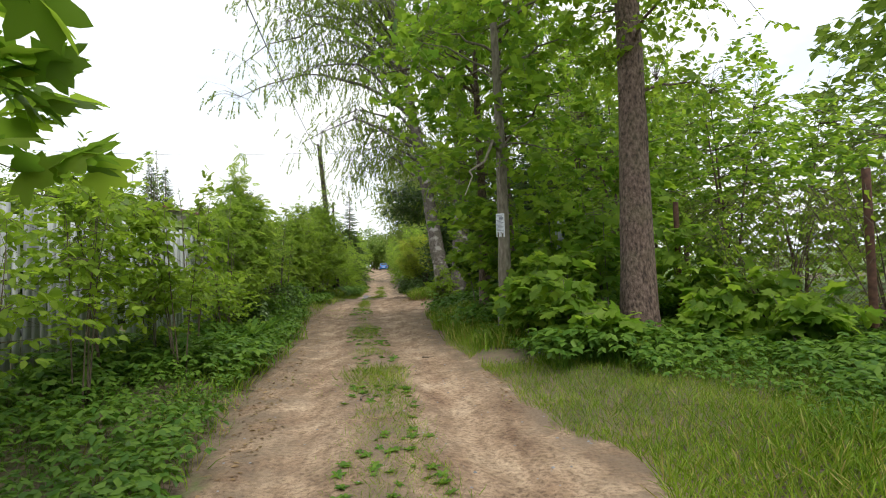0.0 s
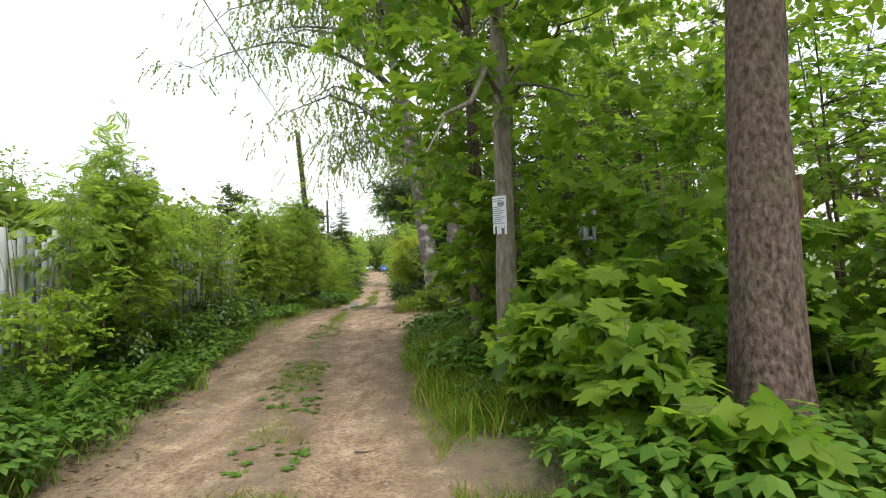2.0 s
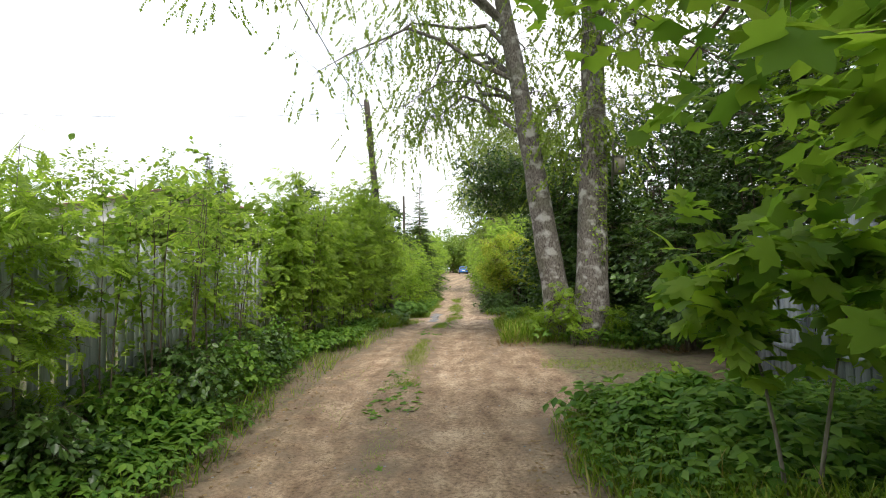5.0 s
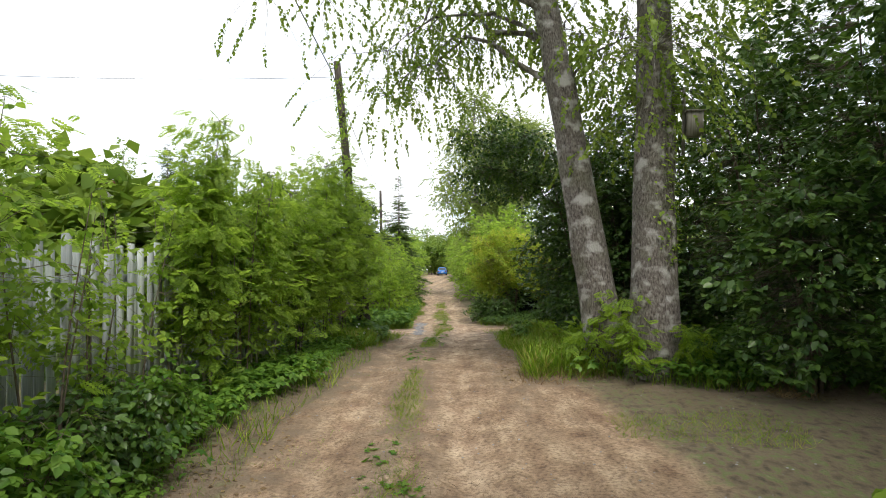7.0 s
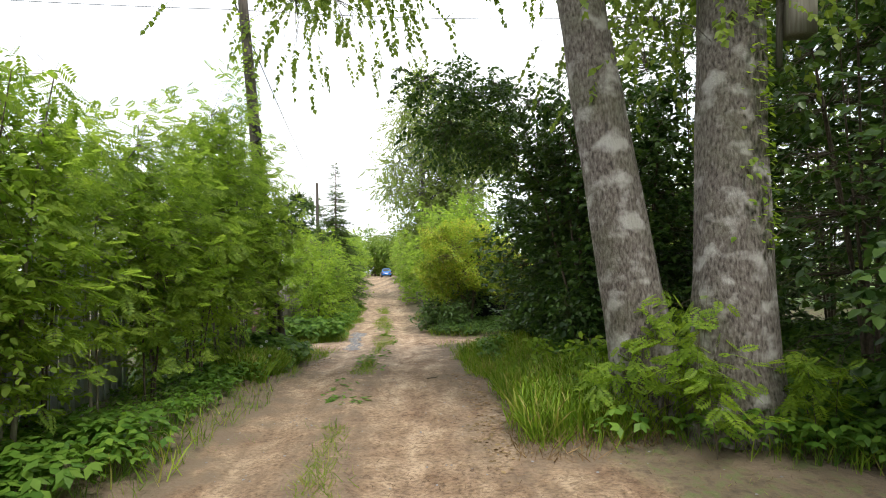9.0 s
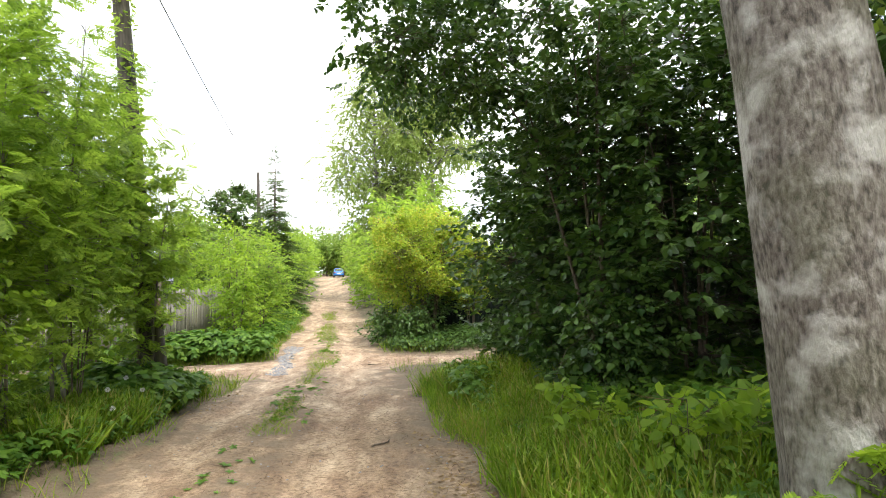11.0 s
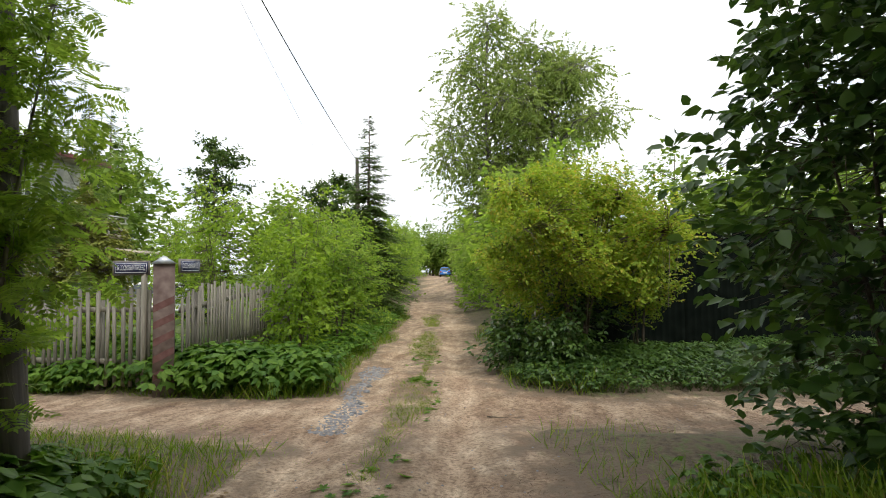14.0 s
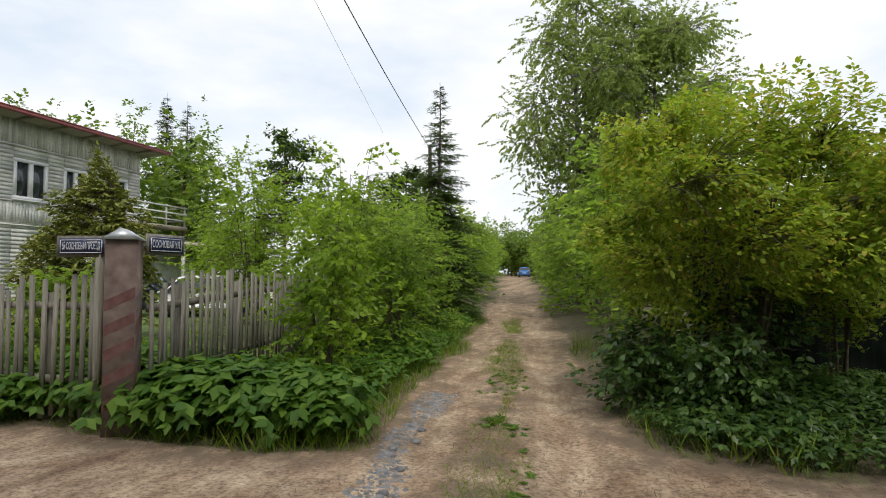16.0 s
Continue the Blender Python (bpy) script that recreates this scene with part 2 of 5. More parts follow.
class Geo:
    """Gathers vertices, triangles and quads of one mesh."""

    def __init__(self):
        self.v, self.t, self.q, self.n = [], [], [], 0

    def add(self, v, tris=(), quads=()):
        v = np.asarray(v, float).reshape(-1, 3)
        if len(tris):
            self.t.append(np.asarray(tris, int).reshape(-1, 3) + self.n)
        if len(quads):
            self.q.append(np.asarray(quads, int).reshape(-1, 4) + self.n)
        self.v.append(v)
        self.n += len(v)

    def mesh(self, name, mat, smoothed=False):
        me = bpy.data.meshes.new(name)
        v = np.concatenate(self.v) if self.v else np.zeros((0, 3))
        t = np.concatenate(self.t) if self.t else np.zeros((0, 3), int)
        q = np.concatenate(self.q) if self.q else np.zeros((0, 4), int)
        me.vertices.add(len(v))
        me.vertices.foreach_set("co", v.astype(np.float32).ravel())
        me.loops.add(t.size + q.size)
        me.loops.foreach_set("vertex_index", np.concatenate([t.ravel(), q.ravel()]).astype(np.int32))
        me.polygons.add(len(t) + len(q))
        starts = np.concatenate([np.arange(len(t)) * 3, t.size + np.arange(len(q)) * 4])
        me.polygons.foreach_set("loop_start", starts.astype(np.int32))
        me.update(calc_edges=True)
        me.validate()
        if smoothed:
            me.polygons.foreach_set("use_smooth", np.ones(len(me.polygons), bool))
        me.materials.append(mat)
        return me

    def box(self, lo, hi, m=None):
        (a, b, c), (d, e, f) = lo, hi
        v = np.array([(a, b, c), (d, b, c), (d, e, c), (a, e, c), (a, b, f), (d, b, f), (d, e, f), (a, e, f)], float)
        if m is not None:
            v = np.array([m @ Vector(p) for p in v])
        self.add(v, quads=[(3, 2, 1, 0), (4, 5, 6, 7), (0, 1, 5, 4), (1, 2, 6, 5), (2, 3, 7, 6), (3, 0, 4, 7)])

    def tube(self, pts, radii, sides=6, rough=0.0, rng=None):
        pts = np.asarray(pts, float)
        k = len(pts)
        tan = np.gradient(pts, axis=0)
        tan /= np.linalg.norm(tan, axis=1)[:, None] + 1e-9
        ref = np.array([1.0, 0.13, 0.07]) if abs(tan[0][0]) < 0.8 else np.array([0.1, 1.0, 0.05])
        u = np.cross(tan, ref)
        u /= np.linalg.norm(u, axis=1)[:, None] + 1e-9
        w = np.cross(tan, u)
        a = np.arange(sides) * 2 * math.pi / sides
        r = np.asarray(radii, float)[:, None] * np.ones(sides)
        if rough and rng is not None:
            r = r * (1 + rough * rng.standard_normal(r.shape))
        v = pts[:, None, :] + r[..., None] * (np.cos(a)[None, :, None] * u[:, None, :] + np.sin(a)[None, :, None] * w[:, None, :])
        i, j = np.meshgrid(np.arange(k - 1), np.arange(sides), indexing="ij")
        jj = (j + 1) % sides
        q = np.stack([i * sides + j, (i + 1) * sides + j, (i + 1) * sides + jj, i * sides + jj], -1)
        self.add(v.reshape(-1, 3), quads=q.reshape(-1, 4))


def part(name, geo, mat, parent=None, label="", smoothed=False):
    ob = new(name, geo.mesh(name, mat, smoothed))
    if parent is not None:
        ob.parent = parent
    return tagged(ob, label) if label else ob


def thing(name, label, category, group="", at=None):
    ob = new(name)
    ob.empty_display_size = 0.2
    if at is not None:
        ob.matrix_world = at
    return tagged(ob, label, category, group)


def unit(a):
    return a / (np.linalg.norm(a, axis=-1, keepdims=True) + 1e-9)


# leaf shapes: x along the leaf, y across, z up; (vertices, triangles, quads)
OVATE = (np.array([(0, 0, 0), (0.28, -0.33, 0.06), (0.68, -0.26, 0.04), (1, 0, -0.1), (0.68, 0.26, 0.04), (0.28, 0.33, 0.06)]), (), [(0, 1, 2, 3), (0, 3, 4, 5)])
SMALL = (np.array([(0, 0, 0), (0.4, -0.32, 0.05), (1, 0, -0.03), (0.4, 0.32, 0.05)]), [(0, 1, 2), (0, 2, 3)], ())
_m = [(0.22 + 0.80 * r_ * math.cos(radians(a_)), 0.80 * r_ * math.sin(radians(a_))) for a_, r_ in ((178, 0.22), (140, 0.42), (112, 0.72), (96, 0.60), (82, 0.56), (66, 0.80), (52, 1.0), (42, 0.80), (28, 0.56), (17, 0.78), (9, 0.82), (0, 1.02))]
_o = _m + [(x, -y) for x, y in reversed(_m[:-1])]
MAPLE = (np.array([(0.32, 0, -0.02)] + [(x, y, 0.02 - 0.22 * abs(y) ** 1.5 - 0.08 * max(0, x - 0.6)) for x, y in _o]), [(0, k + 1, (k + 1) % len(_o) + 1) for k in range(len(_o))], ())


_l = [(0.0, 0), (-0.06, 0.50), (0.22, 0.44), (0.62, 0.66), (0.62, 0.32), (1.05, 0.0)]
_p = _l + [(x, -y) for x, y in reversed(_l[1:-1])]
MAPLE_LOW = (np.array([(0.32, 0, -0.02)] + [(x, y, 0.02 - 0.22 * abs(y) ** 1.5) for x, y in _p]), [(0, k + 1, (k + 1) % len(_p) + 1) for k in range(len(_p))], ())


def pinnate(pairs, width=0.16, length=0.36):
    v, q = [], []
    spots = [(0.18 + 0.72 * k / max(1, pairs - 1), s) for k in range(pairs) for s in (-1, 1)] + [(0.92, 0)]
    for x, s in spots:
        d = np.array((0.45, 0.9 * s, -0.12)) if s else np.array((1.0, 0, -0.1))
        d = d / np.linalg.norm(d) * length * (0.75 + 0.5 * math.sin(math.pi * min(x, 0.9)))
        sd = np.array((-d[1], d[0], 0)) / np.linalg.norm(d) * width * 0.5
        o = np.array((x, 0, -0.15 * x * x))
        k = len(v)
        v += [o, o + d * 0.45 - sd, o + d, o + d * 0.45 + sd]
        q.append((k, k + 1, k + 2, k + 3))
    k = len(v)
    v += [np.array((0, -0.008, 0)), np.array((0, 0.008, 0)), np.array((0.92, 0.005, -0.13)), np.array((0.92, -0.005, -0.13))]
    q.append((k, k + 1, k + 2, k + 3))
    return np.array(v), (), q


ROWAN = pinnate(6, 0.15, 0.3)
BIRCHLEAF = (np.array([(0, 0, 0), (0.32, -0.40, 0.05), (1, 0, -0.05), (0.32, 0.40, 0.05)]), [(0, 1, 2), (0, 2, 3)], ())
FERN = pinnate(11, 0.07, 0.2)
BLADE = (np.array([(0, -0.022, 0), (0, 0.022, 0), (0.5, 0.018, 0.0), (0.5, -0.018, 0.0), (0.85, 0.010, -0.13), (0.85, -0.010, -0.13), (1.0, 0, -0.26)]), [(4, 5, 6)], [(0, 1, 2, 3), (3, 2, 4, 5)])


def needle_sprig():
    v, t = [], []
    for k in range(6):
        x = 0.04 + 0.15 * k
        for s in (-1, 1):
            o = len(v)
            v += [(x, 0, 0), (x + 0.13, 0, 0.01), (x + 0.22, 0.22 * s * (1.1 - 0.1 * k), 0.05 - 0.04 * (k % 3))]
            t.append((o, o + 1, o + 2))
    o = len(v)
    v += [(0, -0.012, 0), (1, 0, 0), (0, 0.012, 0)]
    t.append((o, o + 1, o + 2))
    return np.array(v), t, ()


SPRIG = needle_sprig()


def herb_shape():
    """A low plant of five stalks, each with three pointed leaflets: x is the way up."""
    v, q, tr = [], [], []
    for n_, (a, up, out) in enumerate(((0.3, 0.95, 0.18), (1.9, 0.66, 0.32), (3.4, 0.82, 0.26), (5.0, 0.72, 0.32))):
        o = np.array((up, math.cos(a) * out, math.sin(a) * out))
        k = len(v)
        v += [np.array((0, 0.012, 0)), np.array((0, -0.012, 0)), o]
        tr.append((k, k + 1, k + 2))
        for b_ in (-1.1, 0.0, 1.1):
            d = np.array((-0.06 - 0.05 * abs(b_) + 0.04 * math.sin(n_ * 2.3), 0.25 * math.cos(a + b_), 0.25 * math.sin(a + b_)))
            sd = np.array((0.02, -math.sin(a + b_), math.cos(a + b_))) * 0.085
            k = len(v)
            v += [o, o + d * 0.35 - sd, o + d, o + d * 0.35 + sd]
            q.append((k, k + 1, k + 2, k + 3))
    return np.array(v), tr, q


HERB = herb_shape()


def scatter(geo, shape, p, d, up, size):
    """Copies of a leaf shape at p, pointing along d, with the face turned to up."""
    v, tris, quads = shape
    d = unit(d)
    side = unit(np.cross(up, d))
    nor = np.cross(d, side)
    size = np.asarray(size, float).reshape(-1, 1, 1)
    w = p[:, None, :] + size * (v[None, :, 0:1] * d[:, None, :] + v[None, :, 1:2] * side[:, None, :] + v[None, :, 2:3] * nor[:, None, :])
    k = len(v)
    base = (np.arange(len(p)) * k)[:, None, None]
    tt = (np.asarray(tris, int).reshape(1, -1, 3) + base).reshape(-1, 3) if len(tris) else ()
    qq = (np.asarray(quads, int).reshape(1, -1, 4) + base).reshape(-1, 4) if len(quads) else ()
    geo.add(w.reshape(-1, 3), tt, qq)


def sprays(geo, shape, a, b, count, size, rng, droop=0.35, spread=0.8, flat=0.45, clip=None):
    """Leaves set alternately along twigs that run from a to b."""
    m = len(a)
    t = (np.arange(count) + 0.6) / count
    t = np.clip(t[None, :] + rng.uniform(-0.4, 0.4, (m, count)) / count, 0.02, 1.0)
    tw = unit(b - a)
    p = a[:, None, :] + (b - a)[:, None, :] * t[..., None]
    side = unit(np.cross(tw, np.array([0, 0, 1.0])) + 1e-4)
    sgn = np.where(np.arange(count) % 2 == 0, 1.0, -1.0)[None, :, None]
    d = tw[:, None, :] * (0.35 + 0.6 * t[..., None]) + spread * sgn * side[:, None, :] * (1.1 - 0.6 * t[..., None]) + rng.normal(0, 0.3, (m, count, 3))
    d[..., 2] -= droop
    up = np.array([0, 0, 1.0]) + rng.normal(0, flat, (m, count, 3))
    s = size * rng.uniform(0.65, 1.2, (m, count))
    p, d, up, s = p.reshape(-1, 3), d.reshape(-1, 3), up.reshape(-1, 3), s.ravel()
    if clip is not None:
        keep = clip(p)
        p, d, up, s = p[keep], d[keep], up[keep], s[keep]
    scatter(geo, shape, p, d, up, s)


def lane_clear(p):
    """Keeps leaves out of the strip through which one walks."""
    cx = np.interp(p[:, 1], [-5, 4, 6, 9, 12, 15, 20, 26, 33, 40], [0.1, 0.5, 0.5, -0.1, -1.1, -1.85, -2.28, -2.45, -3.4, -4.6])
    note = (p[:, 0] < 1.5) & (p[:, 1] > 7.5) & (p[:, 1] < 11.3) & (np.abs(p[:, 2] - 2.35) < 0.75)
    return ~note & ~((np.abs(p[:, 0] - cx) < 0.75) & (p[:, 2] < 2.9) & (p[:, 1] < 34)) & (p[:, 2] > height(p[:, 0], p[:, 1]) + 0.03)


def sticks(geo, a, b, ra, rb):
    """Thin three-sided twigs from a to b."""
    a, b = np.asarray(a, float).reshape(-1, 3), np.asarray(b, float).reshape(-1, 3)
    if not len(a):
        return
    d = unit(b - a)
    u = unit(np.cross(d, np.array([0.31, 0.17, 0.93])))
    w = np.cross(d, u)
    ra, rb = np.broadcast_to(ra, (len(a),))[:, None], np.broadcast_to(rb, (len(a),))[:, None]
    v = []
    for p, r in ((a, ra), (b, rb)):
        for k in range(3):
            an = k * 2.0944
            v.append(p + r * (math.cos(an) * u + math.sin(an) * w))
    v = np.stack(v, 1)
    o = (np.arange(len(a)) * 6)[:, None, None]
    geo.add(v.reshape(-1, 3), quads=(np.array([[(0, 1, 4, 3), (1, 2, 5, 4), (2, 0, 3, 5)]]) + o).reshape(-1, 4))


def plant(name, label, category, x, y, h, r, shape, leafmat, leaf, clumps, per=7, twig=0.45, stems=5, thick=0.02, bottom=0.12, bark=None,
          seed=0, lean=(0, 0), droop=0.3, inner=0.45, group="", ry=None, hang=0.0, spread=0.5, flat=0.45, clear=True, sides=5, centre=(0, 0), peak=0.0, boughs=0, lift=0.25, fine=1, cluster=0.0, skirt=False):
    """A tree or shrub: stems, limbs and a crown of twigs with leaves in an uneven envelope."""
    rng = np.random.default_rng(seed + 17)
    z0 = h1(x, y)
    root = thing(name, label, category, group, pose(x, y, z0))
    ry = ry or r
    crown, twigs = Geo(), Geo()
    bark = bark or M_TWIG
    nodes = []
    mid, half = h * (1 + bottom) / 2, h * (1 - bottom) / 2

    def envelope(count, lo):
        dirs = unit(rng.normal(0, 1, (count, 3)))
        rad = lo + (1 - lo) * rng.uniform(0, 1, count) ** 0.6
        rad = rad * (1 + 0.22 * np.sin(dirs[:, 0] * 4.1 + seed) * np.cos(dirs[:, 1] * 3.7 + seed * 2) + 0.16 * np.sin(dirs[:, 2] * 5.3 + seed + dirs[:, 0] * 6.1) + 0.10 * np.sin(dirs[:, 0] * 13 + dirs[:, 2] * 11 + seed))
        if skirt:
            flat_ = np.sqrt(1 - dirs[:, 2] ** 2) + 1e-6
            dirs[:, :2] *= np.where(dirs[:, 2] < 0, flat_ ** 0.3 / flat_, 1.0)[:, None]
        p = np.stack([dirs[:, 0] * rad * r, dirs[:, 1] * rad * ry, mid + dirs[:, 2] * rad * half], 1)
        if peak:
            p[:, :2] *= (1 - peak * np.clip((p[:, 2] - mid) / half, -0.3, 1))[:, None]
        p[:, 0] += centre[0] + lean[0] * p[:, 2] / h
        p[:, 1] += centre[1] + lean[1] * p[:, 2] / h
        p[:, 2] = np.maximum(p[:, 2], 0.12)
        return p

    big = thick > 0.09
    for s in range(stems):
        a = rng.uniform(0, 2 * math.pi)
        f = np.linspace(0, 1, 22 if big else 9)
        out = spread * r * rng.uniform(0.3, 1.0) * (0 if stems == 1 else 1)
        top = h * (rng.uniform(0.75, 0.97) if stems > 1 else 0.93)
        px = math.cos(a) * (0.08 * (stems > 1) + out * f ** 1.4) + lean[0] * f + 0.006 * h * np.sin(f * 7 + s) * f
        py = math.sin(a) * (0.08 * (stems > 1) + out * f ** 1.4) + lean[1] * f + 0.006 * h * np.cos(f * 6 + s) * f
        pts = np.stack([px, py, -0.12 + (top + 0.12) * f], 1)
        rad = thick * (1 - 0.82 * f) * (rng.uniform(0.7, 1.1) if stems > 1 else 1.0)
        wood = Geo()
        if big:
            rad = rad * (1 + 0.35 * np.exp(-f * 28) + 0.03 * np.sin(f * 60))
        wood.tube(pts, rad, 20 if big else sides, 0.035 if big else 0, rng)
        part("trunk" if stems == 1 else "stem", wood, bark, root, "", True)
        nodes.append(pts[(pts[:, 2] > max(h * bottom * 0.7, 3.2 if big else 0)) | (f > 0.7)])
    stem_nodes = np.concatenate(nodes)
    for tip in envelope(boughs, 0.7) if boughs else ():
        low = np.linalg.norm((stem_nodes - tip) + np.array([0, 0, lift * np.linalg.norm(tip[:2])]), axis=1)
        n0 = stem_nodes[np.argmin(low)]
        f = np.linspace(0, 1, 7)[:, None]
        way = tip - n0
        ln = np.linalg.norm(way)
        pts = n0 + way * f + np.array([0, 0, 1.0]) * (0.22 * ln * np.sin(f * math.pi) * (1 if hang else 0.4)) + rng.normal(0, 0.03 * ln, (7, 3)) * np.sin(f * math.pi)
        g = min(thick * 0.32, 0.010 + 0.012 * ln)
        limb = Geo()
        limb.tube(pts, g * (1.02 - 0.9 * f[:, 0]), 7)
        part("limb", limb, bark, root, "", True)
        nodes.append(pts[2:])
    bough_nodes = np.concatenate(nodes[stems:]) if boughs else None
    nodes = np.concatenate(nodes)
    tip = envelope(clumps, inner)
    if cluster:
        pick = bough_nodes[rng.integers(0, len(bough_nodes), clumps)]
        tip = pick + rng.normal(0, cluster, (clumps, 3)) * np.array([1, 1, 0.7]) - np.array([0, 0, 0.25 * cluster])
    gap = np.linalg.norm((tip[:, None, :] - nodes[None] + np.array([0, 0, 0.1])), axis=2)
    near = nodes[np.argmin(gap, axis=1)]
    away = unit(tip - near)
    length = twig * rng.uniform(0.6, 1.3, clumps)[:, None]
    if hang:
        drop = unit(away * (1 - hang) + np.array([0, 0, -hang]) + rng.normal(0, 0.12, (clumps, 3)))
        start = tip
        end = tip + drop * length
        end[:, 2] = np.maximum(end[:, 2], 0.4)
    else:
        way = unit(away + rng.normal(0, 0.35, (clumps, 3)) + np.array([0, 0, 0.2]))
        start, end = tip - way * length, tip
    world = np.array([x, y, z0])
    ok = np.ones(clumps, bool)
    keepers = None
    if clear:
        keepers = lambda p: lane_clear(p + world)
        ok = lane_clear(end + world) & lane_clear(start + world)
    near, start, end = near[ok], start[ok], end[ok]
    link = np.linalg.norm(start - near, axis=1)
    g = np.clip(0.003 + 0.003 * link, 0.003, 0.009)
    knee = (near + start) / 2 + np.array([0, 0, 1.0]) * (0.1 * link)[:, None] + rng.normal(0, 0.05, near.shape) * link[:, None]
    if fine:
        long = link > 0.5
        sticks(twigs, near[long], knee[long], g[long], g[long] * 0.7)
        sticks(twigs, np.where(long[:, None], knee, near), start, g * 0.7, g * 0.35)
    if fine > 1:
        sticks(twigs, start, end, 0.0035, 0.0015)
    sprays(crown, shape, start, end, per, leaf, rng, droop, 0.8, flat, keepers)
    if fine:
        tagged(part("twigwork", twigs, bark, root), kind="stuff")
    part("crown", crown, leafmat, root)
    return root

# ---- ground sheet ----
M_GROUND, n, l, b = material("sandy_soil", 0.95)
fine = noise_node(n, l, 24.0, 9.0)
crumb = noise_node(n, l, 7.0, 6.0, (1.3, 0.8, 1))
lane_co = n.new("ShaderNodeAttribute")
lane_co.attribute_name = "lane_co"
track = n.new("ShaderNodeTexNoise")
track.inputs["Scale"].default_value, track.inputs["Detail"].default_value = 1.0, 6.0
l.new(lane_co.outputs["Vector"], track.inputs["Vector"])
mid = noise_node(n, l, 2.6, 6.0)
streak = noise_node(n, l, 1.6, 7.0, (1.5, 0.8, 1))
sand = ramp_node(n, l, streak.outputs["Fac"], [(0.3, (0.20, 0.125, 0.075)), (0.5, (0.32, 0.225, 0.145)), (0.7, (0.43, 0.325, 0.22))])
grit = ramp_node(n, l, fine.outputs["Fac"], [(0.34, (0.55, 0.52, 0.50)), (0.5, (0.95, 0.95, 0.95)), (0.66, (1.15, 1.15, 1.15))])
sandc = mix_node(n, l, 1.0, sand.outputs[0], grit.outputs[0], "MULTIPLY")
blot = ramp_node(n, l, crumb.outputs["Fac"], [(0.32, (0.66, 0.62, 0.58)), (0.55, (1.0, 1.0, 1.0)), (0.75, (1.12, 1.12, 1.12))])
sandc = mix_node(n, l, 0.8, sandc, blot.outputs[0], "MULTIPLY")
speck = noise_node(n, l, 85.0, 3.0)
dots = ramp_node(n, l, speck.outputs["Fac"], [(0.33, (0.45, 0.40, 0.36)), (0.43, (1.0, 1.0, 1.0)), (0.62, (1.0, 1.0, 1.0)), (0.7, (1.3, 1.3, 1.3))])
sandc = mix_node(n, l, 0.85, sandc, dots.outputs[0], "MULTIPLY")
lines = ramp_node(n, l, track.outputs["Fac"], [(0.36, (0.68, 0.63, 0.59)), (0.5, (0.98, 0.97, 0.96)), (0.64, (1.13, 1.13, 1.13))])
sandc = mix_node(n, l, 0.7, sandc, lines.outputs[0], "MULTIPLY")
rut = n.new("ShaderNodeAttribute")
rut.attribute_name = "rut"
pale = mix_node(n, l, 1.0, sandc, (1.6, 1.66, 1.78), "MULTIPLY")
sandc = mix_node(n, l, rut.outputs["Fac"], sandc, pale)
soil = ramp_node(n, l, crumb.outputs["Fac"], [(0.3, (0.05, 0.04, 0.025)), (0.5, (0.13, 0.10, 0.06)), (0.62, (0.10, 0.12, 0.04)), (0.8, (0.20, 0.16, 0.10))])
far = ramp_node(n, l, mid.outputs["Fac"], [(0.3, (0.07, 0.12, 0.03)), (0.7, (0.13, 0.19, 0.05))])
att = n.new("ShaderNodeAttribute")
att.attribute_name = "dirt"
edge = n.new("ShaderNodeMath")
edge.operation = "MULTIPLY_ADD"
l.new(mid.outputs["Fac"], edge.inputs[0])
edge.inputs[1].default_value = 0.55
l.new(att.outputs["Fac"], edge.inputs[2])
mask = ramp_node(n, l, edge.outputs[0], [(0.55, (0, 0, 0)), (0.95, (1, 1, 1))])
wild = n.new("ShaderNodeAttribute")
wild.attribute_name = "meadow"
verge = mix_node(n, l, wild.outputs["Fac"], soil.outputs[0], far.outputs[0])
col = mix_node(n, l, mask.outputs[0], verge, sandc)
duff = n.new("ShaderNodeAttribute")
duff.attribute_name = "duff"
dm = n.new("ShaderNodeMath")
dm.operation = "MULTIPLY"
l.new(duff.outputs["Fac"], dm.inputs[0])
dr = ramp_node(n, l, mid.outputs["Fac"], [(0.35, (0, 0, 0)), (0.6, (1, 1, 1))])
l.new(dr.outputs[0], dm.inputs[1])
col = mix_node(n, l, dm.outputs[0], col, (0.17, 0.125, 0.085))
l.new(col, b.inputs["Base Color"])
rough = n.new("ShaderNodeMath")
rough.operation = "ADD"
l.new(fine.outputs["Fac"], rough.inputs[0])
l.new(crumb.outputs["Fac"], rough.inputs[1])
relief = n.new("ShaderNodeMath")
relief.operation = "ADD"
l.new(rough.outputs[0], relief.inputs[0])
l.new(track.outputs["Fac"], relief.inputs[1])
bump(n, l, b, relief.outputs[0], 0.9, 0.035)


def axis(lo, hi, step, reach, grow=1.25):
    a = list(np.arange(lo, hi + 1e-6, step))
    s = step
    while a[-1] < reach:
        s *= grow
        a.append(a[-1] + s)
    s = step
    while a[0] > -reach:
        s *= grow
        a.insert(0, a[0] - s)
    return np.array(a)


